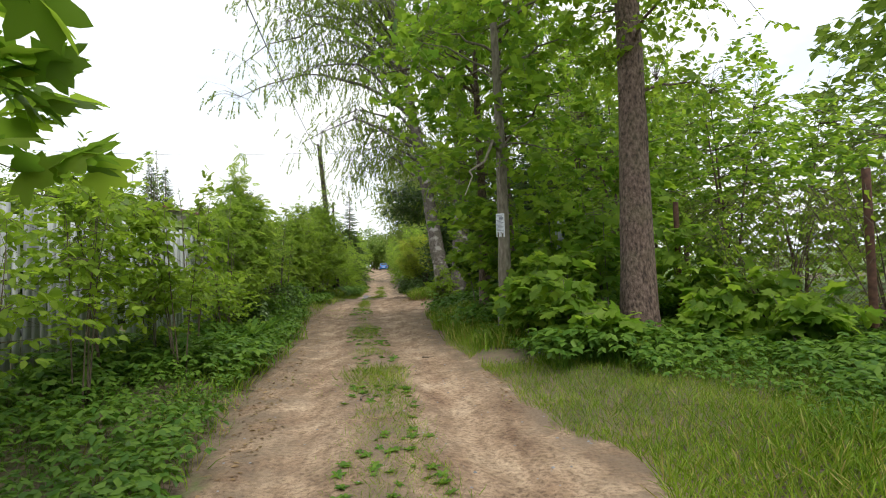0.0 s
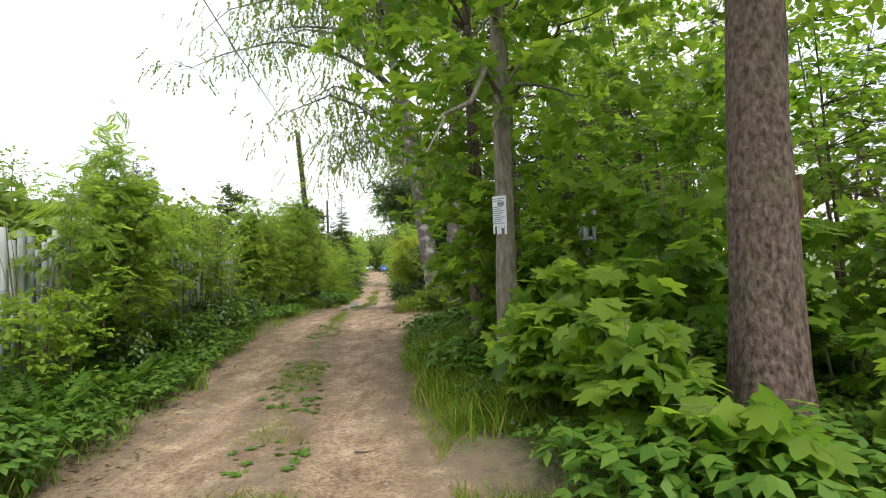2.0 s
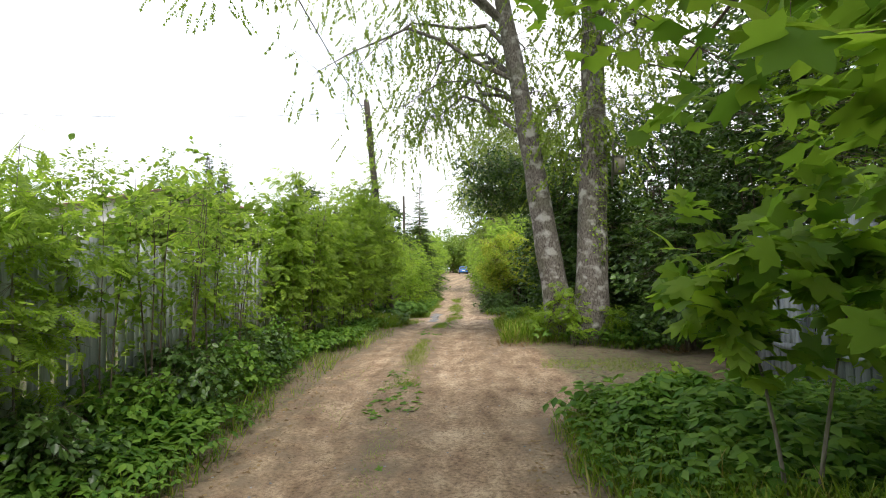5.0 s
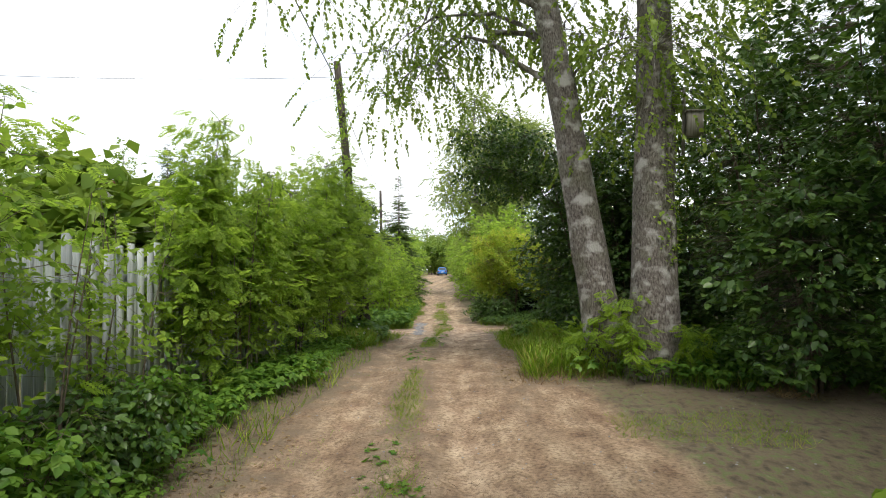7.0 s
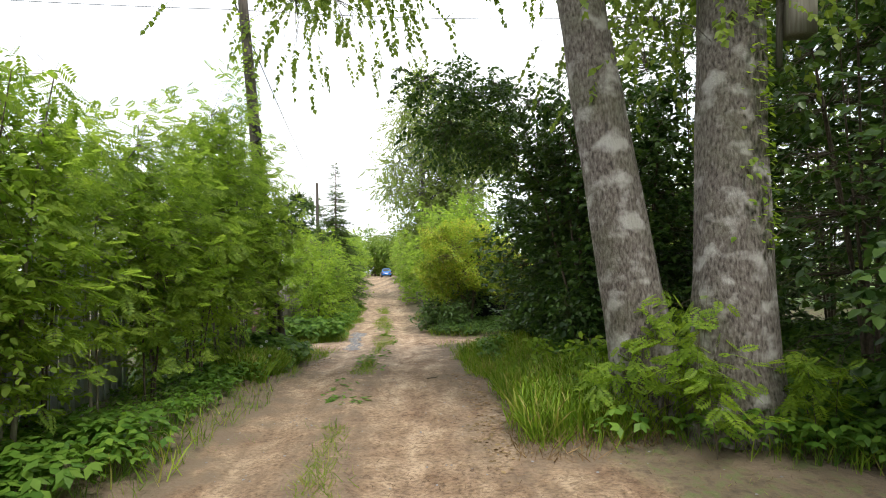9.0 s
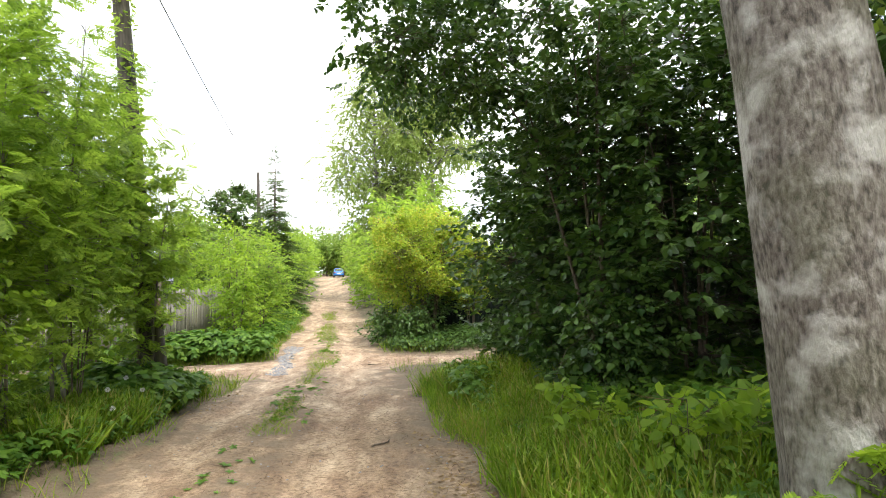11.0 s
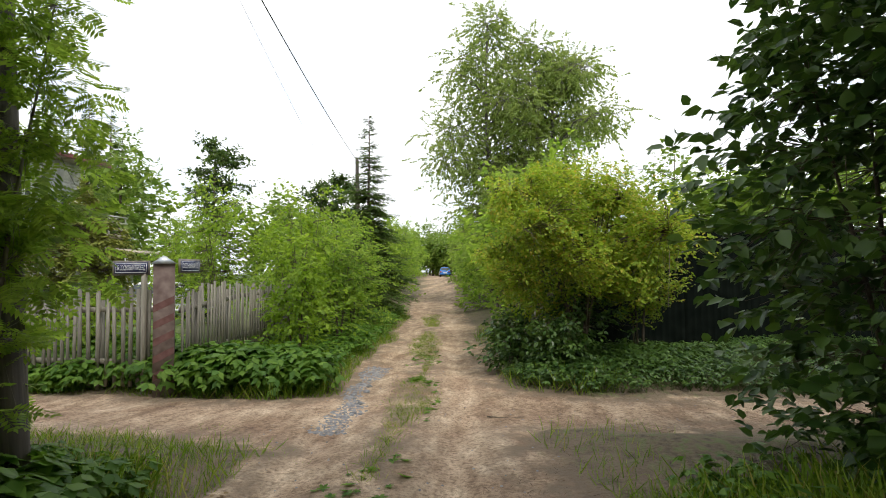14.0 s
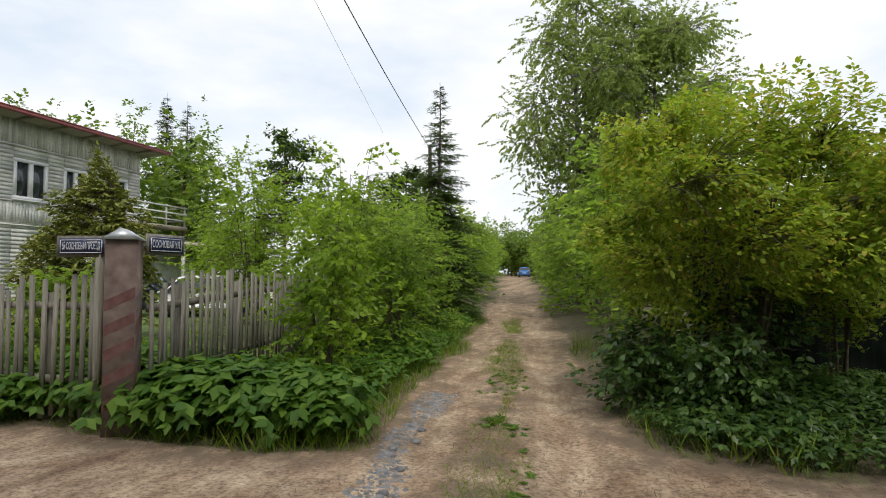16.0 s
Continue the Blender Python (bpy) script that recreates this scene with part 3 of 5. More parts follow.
gx, gy = axis(-9.5, 4.0, 0.12, 900, 1.35), axis(0.0, 50.0, 0.17, 900, 1.35)
X, Y = np.meshgrid(gx, gy)
Z = height(X, Y)
ground_geo = Geo()
i, j = np.meshgrid(np.arange(len(gy) - 1), np.arange(len(gx) - 1), indexing="ij")
w = len(gx)
ground_geo.add(np.stack([X, Y, Z], -1).reshape(-1, 3), quads=np.stack([i * w + j, i * w + j + 1, (i + 1) * w + j + 1, (i + 1) * w + j], -1).reshape(-1, 4))
ground = part("ground", ground_geo, M_GROUND, None, "sandy dirt lane with wheel ruts between weedy verges", True)
tagged(ground, category="ground", kind="structure")
D = off_road(X, Y).ravel()
C = np.interp(Y, *MIDDLE).ravel()
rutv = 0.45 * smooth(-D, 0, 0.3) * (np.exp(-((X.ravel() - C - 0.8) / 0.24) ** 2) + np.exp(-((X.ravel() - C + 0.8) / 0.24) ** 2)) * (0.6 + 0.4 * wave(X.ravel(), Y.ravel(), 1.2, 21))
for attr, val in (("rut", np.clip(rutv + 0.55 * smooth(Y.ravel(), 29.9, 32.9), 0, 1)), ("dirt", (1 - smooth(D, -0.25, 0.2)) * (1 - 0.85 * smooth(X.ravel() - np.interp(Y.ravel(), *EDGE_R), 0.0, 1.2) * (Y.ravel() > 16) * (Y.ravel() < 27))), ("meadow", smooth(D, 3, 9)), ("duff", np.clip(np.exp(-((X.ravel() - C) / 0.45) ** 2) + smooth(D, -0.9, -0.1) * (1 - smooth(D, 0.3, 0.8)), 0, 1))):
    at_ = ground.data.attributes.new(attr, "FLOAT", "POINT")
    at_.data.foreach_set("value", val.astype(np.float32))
at_ = ground.data.attributes.new("lane_co", "FLOAT_VECTOR", "POINT")
at_.data.foreach_set("vector", np.stack([(X.ravel() - C) * 4.6 + 0.5 * wave(X.ravel(), Y.ravel(), 1.5, 33), Y.ravel() * 0.6, Z.ravel() * 0], 1).astype(np.float32).ravel())

# ---- trees along the lane, right-hand side ----
G_TREES, G_SHRUBS = "trees beside the lane", "shrubs beside the lane"
plant("linden_tree", "tall tree with reddish-brown bark and fresh green leaves", "tree", 3.02, 8.78, 15, 4.3, OVATE, M_LINDEN, 0.13, 1300, 8, 0.5, 1, 0.27, 0.25, M_BARK, 11, inner=0.45, boughs=40, cluster=0.6)
plant("maple_tree", "slender grey-barked maple with a notice on its trunk", "tree", 1.205, 11.1, 10.5, 2.7, MAPLE_LOW, M_MAPLE, 0.19, 300, 6, 0.5, 1, 0.14, 0.22, M_GREYBARK, 12, inner=0.4, boughs=16)
plant("maple_tree", "maple with dark bark and low leafy boughs", "tree", 1.0, 13.75, 9, 2.3, MAPLE_LOW, M_MAPLE, 0.18, 280, 6, 0.5, 1, 0.15, 0.25, M_BARK, 13, boughs=12)
plant("maple_tree", "thick dark trunk in the thicket beside the lane", "tree", 1.6, 14.3, 10, 2.6, MAPLE_LOW, M_MAPLE, 0.18, 280, 6, 0.5, 1, 0.24, 0.3, M_BARK, 14, boughs=14)
for k, (x, y, h, r, c) in enumerate([(2.2, 7.6, 0.7, 0.45, 45), (1.95, 8.6, 1.25, 0.6, 75), (2.9, 9.9, 2.6, 1.0, 90), (2.05, 10.0, 1.5, 0.7, 80), (3.8, 8.0, 0.8, 0.6, 60), (1.55, 12.4, 2.0, 0.75, 95), (2.6, 12.4, 3.6, 1.2, 100), (2.3, 15.6, 3.0, 1.2, 170), (4.3, 9.8, 2.0, 1.0, 80), (4.1, 11.9, 4.4, 1.4, 110), (1.45, 9.7, 1.25, 0.6, 70), (1.3, 10.4, 0.75, 0.4, 40), (1.8, 11.0, 1.6, 0.6, 70), (4.6, 8.6, 1.2, 0.8, 60), (4.6, 7.2, 0.8, 0.6, 50)]):
    plant("maple_sapling", "leafy maple sapling with broad lobed leaves", "shrub", x, y, h, r, MAPLE, M_MAPLE, 0.2, c, 5, 0.33, 4, 0.016, 0.1, M_GREYBARK, 30 + k, group=G_SHRUBS, inner=0.2)
for k, (x, y, h, r, c) in enumerate([(6.9, 13.4, 6.2, 2.3, 420), (5.4, 16.8, 8.5, 2.6, 620), (10.5, 11.5, 4.2, 2.6, 420), (10.5, 16.5, 6.5, 3.0, 480), (5.2, 20.8, 9.5, 2.6, 700), (8.0, 21.5, 9, 3.0, 520), (9.5, 5.6, 3.6, 2.2, 420), (13.5, 8.5, 5, 3, 420)]):
    plant("understory_tree", "leafy young tree in the thicket behind the verge", "tree", x, y, h, r, SMALL, M_HEDGE if k % 2 else M_MAPLE, 0.2, c, 9, 0.55, 3, 0.06, 0.06, M_BARK, 50 + k, group=G_TREES)
for k, (x, y) in enumerate([(5.1, 8.6), (5.9, 7.4)]):
    plant("twiggy_bush", "half-bare bush with many thin brown branches", "bush", x, y, 2.4, 1.3, OVATE, M_LINDEN, 0.08, 260, 3, 0.6, 12, 0.014, 0.1, M_TWIG, 65 + k, group=G_SHRUBS, spread=1.0, boughs=10)

for k, (x, y, h, r, c, off) in enumerate([(1.15, 12.55, 3.4, 0.9, 70, (-0.35, 0.1)), (0.95, 15.2, 2.4, 0.8, 80, (-0.1, 0))]):
    plant("maple_sapling", "tall maple sapling with leafy boughs over the verge", "shrub", x, y, h, r, MAPLE, M_MAPLE, 0.2, c, 5, 0.38, 2, 0.02, 0.38, M_GREYBARK, 660 + k, group=G_SHRUBS, inner=0.2, centre=off)

# birches by the drive
plant("birch_tree", "old leaning birch with patchy white and dark bark", "tree", 0.08, 26.1, 17, 4.8, BIRCHLEAF, M_BIRCHLEAF, 0.095, 4600, 13, 0.55, 1, 0.36, 0.37, M_BIRCHBARK, 71, lean=(-2.3, -0.2), hang=0.62, droop=0.5, flat=0.9, centre=(-2.3, 0.0), group=G_TREES, ry=5.5, boughs=44, cluster=0.65)
plant("birch_tree", "old upright birch with thick fissured bark and climbing ivy", "tree", 0.74, 25.6, 18, 3.7, BIRCHLEAF, M_BIRCHLEAF, 0.095, 4000, 13, 0.55, 1, 0.425, 0.29, M_BIRCHBARK, 72, lean=(0.6, 0.2), hang=0.62, droop=0.5, flat=0.9, centre=(0.5, 0), group=G_TREES, boughs=34, cluster=0.7)

# dark bushes past the drive
for k, (x, y, h, r, c) in enumerate([(2.75, 24.3, 3.6, 1.35, 620), (4.4, 24.2, 5.5, 1.8, 700), (3.4, 27.2, 6.5, 2.0, 700), (1.55, 30.65, 5.6, 1.65, 950), (1.05, 32.65, 6.3, 1.85, 1450), (3.2, 31.95, 8.5, 2.6, 1300), (0.35, 34.25, 5.0, 1.5, 1000), (6.2, 28.0, 11, 3.0, 1300), (6.8, 32.95, 10, 3.0, 1200), (5.6, 23.5, 9, 2.3, 900)]):
    plant("bird_cherry_bush", "tall dense bush with dark glossy leaves", "bush", x, y, h, r, OVATE if k < 7 else SMALL, M_DARKLEAF, 0.14 if k < 7 else 0.2, c, 8, 0.45, 5, 0.035, 0.03, M_TWIG, 90 + k, group=G_SHRUBS, inner=0.45, skirt=True)

for k, (x, y, h, r) in enumerate([(0.1, 31.85, 1.5, 0.75), (0.0, 33.25, 1.4, 0.75), (0.35, 30.55, 1.4, 0.8), (1.1, 31.25, 1.6, 1.0), (2.7, 32.6, 1.7, 1.1), (3.6, 31.6, 1.7, 1.2), (4.8, 32.4, 1.7, 1.2)]):
    plant("bird_cherry_sucker", "low dark leafy sucker under the tall bush", "bush", x, y, h, r, OVATE, M_DARKLEAF, 0.13, 260, 7, 0.35, 5, 0.012, 0.02, M_TWIG, 170 + k, group=G_SHRUBS, inner=0.3, skirt=True)
plant("overhanging_tree", "leafy tree whose boughs reach out over the lane", "tree", 0.6, 31.4, 6.2, 1.9, OVATE, M_DARKLEAF, 0.10, 1000, 9, 0.4, 3, 0.05, 0.58, M_TWIG, 180, group=G_TREES, centre=(-1.3, 0.1), lean=(-0.8, 0), inner=0.3, boughs=14)

# golden bush and green shrubs past the crossing
plant("golden_bush", "large rounded bush with yellow-green leaves", "bush", -1.4, 40.95, 3.9, 2.0, OVATE, M_YELLOW, 0.07, 4600, 11, 0.5, 9, 0.04, 0.3, M_TWIG, 110, inner=0.6, boughs=34)
plant("golden_bush", "yellow-green bush spreading behind the larger one", "bush", 0.0, 41.95, 3.0, 0.9, OVATE, M_YELLOW, 0.065, 1000, 10, 0.5, 5, 0.035, 0.25, M_TWIG, 111, inner=0.55, boughs=14)
for k, (x, y, h, r) in enumerate([(-1.9, 39.75, 1.0, 0.6), (-2.75, 40.65, 1.2, 0.7), (-1.5, 41.35, 2.1, 1.0)]):
    plant("elder_bush", "low dark green shrub growing under the golden bush", "bush", x, y, h, r, OVATE, M_DARKLEAF, 0.1, 260, 7, 0.35, 5, 0.012, 0.02, M_TWIG, 190 + k, group=G_SHRUBS, inner=0.3, skirt=True)
for k in range(14):
    y = 45.95 + k * 5.0
    x = float(np.interp(y, *EDGE_R)) + 1.9 + 0.4 * math.sin(k * 2.1)
    plant("roadside_tree", "dense green tree lining the lane", "tree", x, y, 5.2 + 1.0 * math.sin(k * 1.7) + 0.1 * k, 2.3, SMALL, M_HEDGE if k % 3 else M_ROWAN, 0.22, 620 if k < 5 else 320, 7, 0.6, 3, 0.05, 0.02, M_TWIG, 120 + k, group=G_TREES, skirt=True)
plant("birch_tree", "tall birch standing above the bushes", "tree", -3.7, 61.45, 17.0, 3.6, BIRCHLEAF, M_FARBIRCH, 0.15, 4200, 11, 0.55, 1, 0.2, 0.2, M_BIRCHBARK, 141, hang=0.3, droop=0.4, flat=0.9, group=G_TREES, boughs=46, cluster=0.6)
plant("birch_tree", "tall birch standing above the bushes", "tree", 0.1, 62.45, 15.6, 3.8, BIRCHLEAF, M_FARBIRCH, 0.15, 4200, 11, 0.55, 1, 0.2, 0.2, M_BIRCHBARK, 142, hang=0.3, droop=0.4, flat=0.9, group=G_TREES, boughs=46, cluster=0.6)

# ---- hedge on the left ----
spots = []
rng = np.random.default_rng(5)
y = 7.9
while y < 31:
    spots.append((float(np.interp(y, *EDGE_L)) - rng.uniform(1.1, 1.7), y))
    y += rng.uniform(0.95, 1.55)
for k, (x, y) in enumerate(spots):
    kind = k % 3
    h = 2.75 + rng.uniform(-0.3, 0.6) + (0.5 if y > 24 else 0)
    if kind == 0:
        plant("rowan_sapling", "young rowan with feathery compound leaves", "shrub", x, y, h + 0.3, 0.8, ROWAN, M_ROWAN, 0.19, 70 if 15.5 < y < 23.6 else 170, 5, 0.38, 3, 0.018, 0.12, M_GREYBARK, 200 + k, group=G_SHRUBS, inner=0.25)
    else:
        plant("hedge_shrub", "bushy green shrub growing along the plank fence", "shrub", x, y, h - 0.2, 0.85, OVATE, M_HEDGE if kind == 1 else M_LINDEN, 0.085, 95 if 15.5 < y < 23.6 else 230, 9, 0.38, 5, 0.016, 0.08, M_TWIG, 200 + k, group=G_SHRUBS, inner=0.3)
for k, (x, y, h, r) in enumerate([(-6.3, 27.6, 4.3, 1.1), (-6.4, 30.65, 5.6, 1.2), (-7.6, 31.25, 5.5, 1.4), (-6.2, 24.6, 3.9, 0.9), (-6.2, 29.45, 5.0, 1.0), (-6.3, 32.7, 4.6, 0.8), (-7.2, 33.0, 5.4, 0.8), (-4.6, 13.0, 3.9, 0.8), (-5.95, 22.6, 4.1, 0.55)]):
    plant("rowan_tree", "rowan with feathery pale green leaves", "tree", x, y, h, r, ROWAN, M_ROWAN, 0.2, 340, 5, 0.45, 2, 0.03, 0.1, M_GREYBARK, 260 + k, group=G_TREES, inner=0.3)

for k, (x, y, h, c) in enumerate([(-3.7, 5.7, 2.6, 120), (-4.1, 6.9, 2.9, 200), (-3.6, 4.4, 1.9, 80), (-3.4, 7.3, 2.6, 190), (-4.6, 5.0, 2.7, 120), (-4.3, 8.2, 2.9, 200)]):
    plant("hedge_shrub", "thin young shrub in front of the plank fence", "shrub", x, y, h, 0.85, OVATE, M_LINDEN, 0.1, c, 8, 0.4, 4, 0.014, 0.25, M_TWIG, 280 + k, group=G_SHRUBS, inner=0.3)

for k, (x, y, h, c) in enumerate([(-5.15, 17.0, 3.1, 70), (-5.35, 18.5, 3.3, 80), (-5.0, 16.0, 3.3, 110), (-5.45, 19.3, 2.6, 45), (-5.2, 17.7, 3.4, 90)]):
    plant("thin_sapling", "slender dark-stemmed sapling with sparse green leaves", "shrub", x, y, h, 0.65, OVATE, M_HEDGE, 0.085, c, 8, 0.4, 3, 0.016, 0.3, M_TWIG, 285 + k, group=G_SHRUBS, inner=0.3)
for k, (x, y, h, r) in enumerate([(-5.0, 16.3, 0.8, 0.6), (-5.05, 17.4, 0.95, 0.7), (-5.1, 18.6, 1.0, 0.7), (-5.35, 19.7, 0.95, 0.7), (-5.6, 20.8, 0.9, 0.65), (-4.8, 15.1, 0.75, 0.55), (-4.6, 13.9, 0.8, 0.5), (-4.3, 12.4, 0.75, 0.5)]):
    plant("bramble", "low dark thicket of weeds and brambles at the fence foot", "shrub", x, y, h, r, OVATE, M_DARKLEAF if k % 2 else M_HERB, 0.085, 230, 7, 0.28, 8, 0.006, 0.02, M_TWIG, 800 + k, group=G_SHRUBS, inner=0.3, skirt=True)

# ---- left of the lane past the crossing ----
for k, (x, y, h, r, mt) in enumerate([(-7.0, 40.35, 2.6, 0.9, M_LINDEN), (-7.6, 42.35, 4.1, 1.2, M_LINDEN), (-7.2, 43.85, 3.1, 1.2, M_HEDGE), (-8.6, 45.45, 4.0, 1.5, M_HEDGE), (-7.9, 48.05, 3.6, 1.5, M_HEDGE), (-11, 44.95, 4.6, 1.7, M_LINDEN), (-14, 48.4, 3.6, 1.6, M_LINDEN), (-9.3, 49.95, 4.2, 1.6, M_HEDGE), (-16.5, 52.45, 4.5, 1.8, M_HEDGE)]):
    plant("green_shrub", "loose leafy shrub behind the picket fence", "shrub", x, y, h, r, OVATE, mt, 0.1, int(220 * r * r) + 120, 8, 0.45, 6, 0.02, 0.06, M_TWIG, 300 + k, group=G_SHRUBS, inner=0.3, skirt=True)
for k in range(13):
    y = 56.45 + k * 5.3
    x = float(np.interp(y, *EDGE_L)) - 2.4 - 0.4 * math.sin(k * 2.1)
    plant("roadside_tree", "dense green tree lining the lane", "tree", x, y, 4.4 + 1.0 * math.sin(k * 1.3) + 0.22 * k, 2.2, SMALL, M_HEDGE if k % 2 else M_ROWAN, 0.24, 420, 7, 0.6, 3, 0.05, 0.02, M_TWIG, 320 + k, group=G_TREES, skirt=True)


def spruce(x, y, h, r, seed, label, step=0.2):
    rng = np.random.default_rng(seed)
    z0 = h1(x, y)
    root = thing("spruce_tree", label, "tree", G_TREES, pose(x, y, z0))
    wood, crown, boughs = Geo(), Geo(), Geo()
    f = np.linspace(0, 1, 10)
    wood.tube(np.stack([0.03 * np.sin(f * 9), 0.03 * np.cos(f * 7), f * h - 0.1], 1), 0.014 * h * (1.03 - f), 8)
    a, e = [], []
    for k in range(int(h * 62 * (0.2 / step) ** 0.5)):
        u = rng.uniform(0.005, 0.97) ** 0.65
        z = h * (1 - u)
        an = rng.uniform(0, 6.28)
        rr = (r * u ** 1.0 * (0.8 + 0.2 * math.sin(z * 7.5)) + 0.1) * rng.uniform(0.55, 1.12)
        p0 = np.array([0, 0, z])
        p1 = np.array([math.cos(an) * rr, math.sin(an) * rr, z + (0.45 - 0.75 * min(1, u * 1.6)) * rr])
        sticks(boughs, [p0], [p1], 0.012, 0.004)
        steps = max(2, int(rr / step))
        for s in range(steps):
            t = (s + 0.7) / steps
            q = p0 + (p1 - p0) * t
            for side in (-1, 0, 1):
                d = np.array([math.cos(an + side * 0.9), math.sin(an + side * 0.9), -0.3 + 0.3 * (side == 0)])
                a.append(q), e.append(q + d * (0.14 + step * 1.2) * (1.1 - t * 0.5) * min(1, 0.5 + rr) * (0.4 + 0.6 * u ** 0.5))
    a, e = np.array(a), np.array(e)
    ln = np.linalg.norm(e - a, axis=1)
    scatter(crown, SPRIG, a, e - a, np.array([0, 0, 1.0]) + rng.normal(0, 0.4, a.shape), ln * 1.25)
    part("trunk", wood, M_BARK, root, "", True)
    tagged(part("twigwork", boughs, M_BARK, root), kind="stuff")
    part("crown", crown, M_SPRUCE, root)
    return root


spruce(-8.7, 53.45, 9.0, 2.5, 400, "young dark spruce with a pointed top")
spruce(-37.2, 72.45, 16.5, 4.6, 401, "tall dark spruce behind the house", 0.4)
spruce(-35.6, 72.95, 15.8, 4.2, 402, "tall dark spruce behind the house", 0.4)
spruce(-10.5, 58.45, 7.0, 2.0, 403, "dark young conifer beside the lane", 0.25)

# ---- distant trees closing the view ----
rng = np.random.default_rng(77)
for k, (x, y, h, r) in enumerate([(-14, 128.45, 7, 3.5), (-11.5, 137.45, 9, 4), (-16.5, 142.45, 10, 4.5), (-20, 138.45, 9, 4.5), (-7, 140.45, 10, 5), (-24, 130.45, 10, 5), (-17, 134.45, 10, 5), (-31, 128.45, 11, 5), (-10, 131.45, 10, 5), (-38, 118.45, 12, 5), (-22, 106.45, 7, 3.5), (-3, 118.45, 11, 5), (4, 100.45, 12, 5), (12, 80.45, 12, 5), (15, 58.45, 9, 4.5), (10, 48.45, 6, 3.0), (5.2, 50.5, 5.2, 2.4), (7.6, 53, 6, 2.8), (16, 44.45, 9, 4), (14, 32.45, 12, 4.5), (-26, 90.45, 9, 4), (-18, 78.45, 7, 3.2), (-43, 84.45, 17, 3.6), (-54, 74.45, 18, 4.5), (-48, 80.45, 18, 4), (-12, 124.45, 6, 2.6), (-15, 123.45, 6.5, 2.6), (-9.2, 125.45, 6.5, 2.8), (-40, 66.45, 12, 4.5), (-46, 56.45, 12, 4.5), (-36, 40.45, 11, 4.5), (-17, 64.45, 6.5, 3), (-14, 30.45, 4.4, 2.6), (-13.5, 22, 3.8, 2.4), (-12.5, 14, 3.6, 2.3), (-11.5, 6, 3.6, 2.3), (-17, 10, 8, 3.5), (-8.2, 9, 3.3, 1.8), (-9.5, 16, 3.6, 2.2), (-9.8, 25, 4.2, 2.2), (-8, 4, 3.2, 1.7), (-9.5, -1, 4.6, 2.5), (16, 18, 11, 4), (15, 6, 9, 4), (-22, 40.45, 6, 3), (-24, 58.45, 9, 3.5)]):
    plant("background_tree", "full green tree standing in the distance", "tree", x, y, h, r, SMALL, M_FAR, 0.46, 480, 6, 0.9, 1, 0.16, 0.02, M_BARK, 500 + k, group=G_TREES, clear=False, boughs=6, fine=0)
for k, (x, y, h, r) in enumerate([(5, -7, 8, 3.5), (-5, -8, 7, 3.5), (0, -16, 10, 5), (9, -3, 7, 3)]):
    plant("background_tree", "full green tree behind the start of the walk", "tree", x, y, h, r, SMALL, M_FAR, 0.46, 300, 6, 0.9, 1, 0.16, 0.05, M_BARK, 560 + k, group=G_TREES, boughs=6)

# ---- undergrowth ----


def field(name, label, shape, mat, count, region, size, seed, tilt=0.25, gate=None):
    rng = np.random.default_rng(seed)
    x0, x1, y0, y1, lo, hi = region
    x, y = rng.uniform(x0, x1, count), rng.uniform(y0, y1, count)
    d = off_road(x, y)
    keep = (d > lo) & (d < hi)
    if gate is not None:
        keep &= gate(x, y, d, rng)
    x, y = x[keep], y[keep]
    p = np.stack([x, y, height(x, y) - 0.01], 1)
    m = len(p)
    dirs = np.stack([rng.normal(0, tilt, m), rng.normal(0, tilt, m), np.ones(m)], 1)
    up = np.stack([rng.normal(0, 1, m), rng.normal(0, 1, m), np.zeros(m)], 1)
    g = Geo()
    scatter(g, shape, p, dirs, up, rng.uniform(size[0], size[1], m) * (0.75 + 0.35 * wave(x, y, 1.3, seed)))
    ob = part(name, g, mat, None, label)
    return tagged(ob, category="undergrowth", kind="stuff")


def right_weeds(x, y, d, rng):
    lawn = np.where(y < 7.2, 1.25, np.where(y < 12, 0.45, np.where((y > 25.5) & (y < 35), 1.1, 0.35)))
    return (d > lawn + 0.3 * wave(x, y, 1.7, 3)) & (y < np.where(d < 2.2, 28.6, 33.4))


def tall_grass(x, y, d, rng):
    return (y > 12) & (d < np.where((y > 25.5) & (y < 35), 1.5, 1.0)) & (d > rng.uniform(-0.1, 0.45, len(x)))


def short_grass(x, y, d, rng):
    return (y < 12) & (wave(x, y, 2.1, 9) > np.where(y < 7.5, -3.0, -0.7))


def strip(x, y, d, rng):
    c = np.interp(y, *MIDDLE)
    return (np.abs(x - c) < 0.26 + 0.16 * wave(x, y, 0.9, 5) + rng.normal(0, 0.08, len(x))) & (wave(x, y, 1.7, 7) > -0.4)


def tufts(x, y, d, rng):
    return (wave(x, y, 2.7, 11) > 0.62) & (wave(x, y, 0.8, 12) > 0.1)


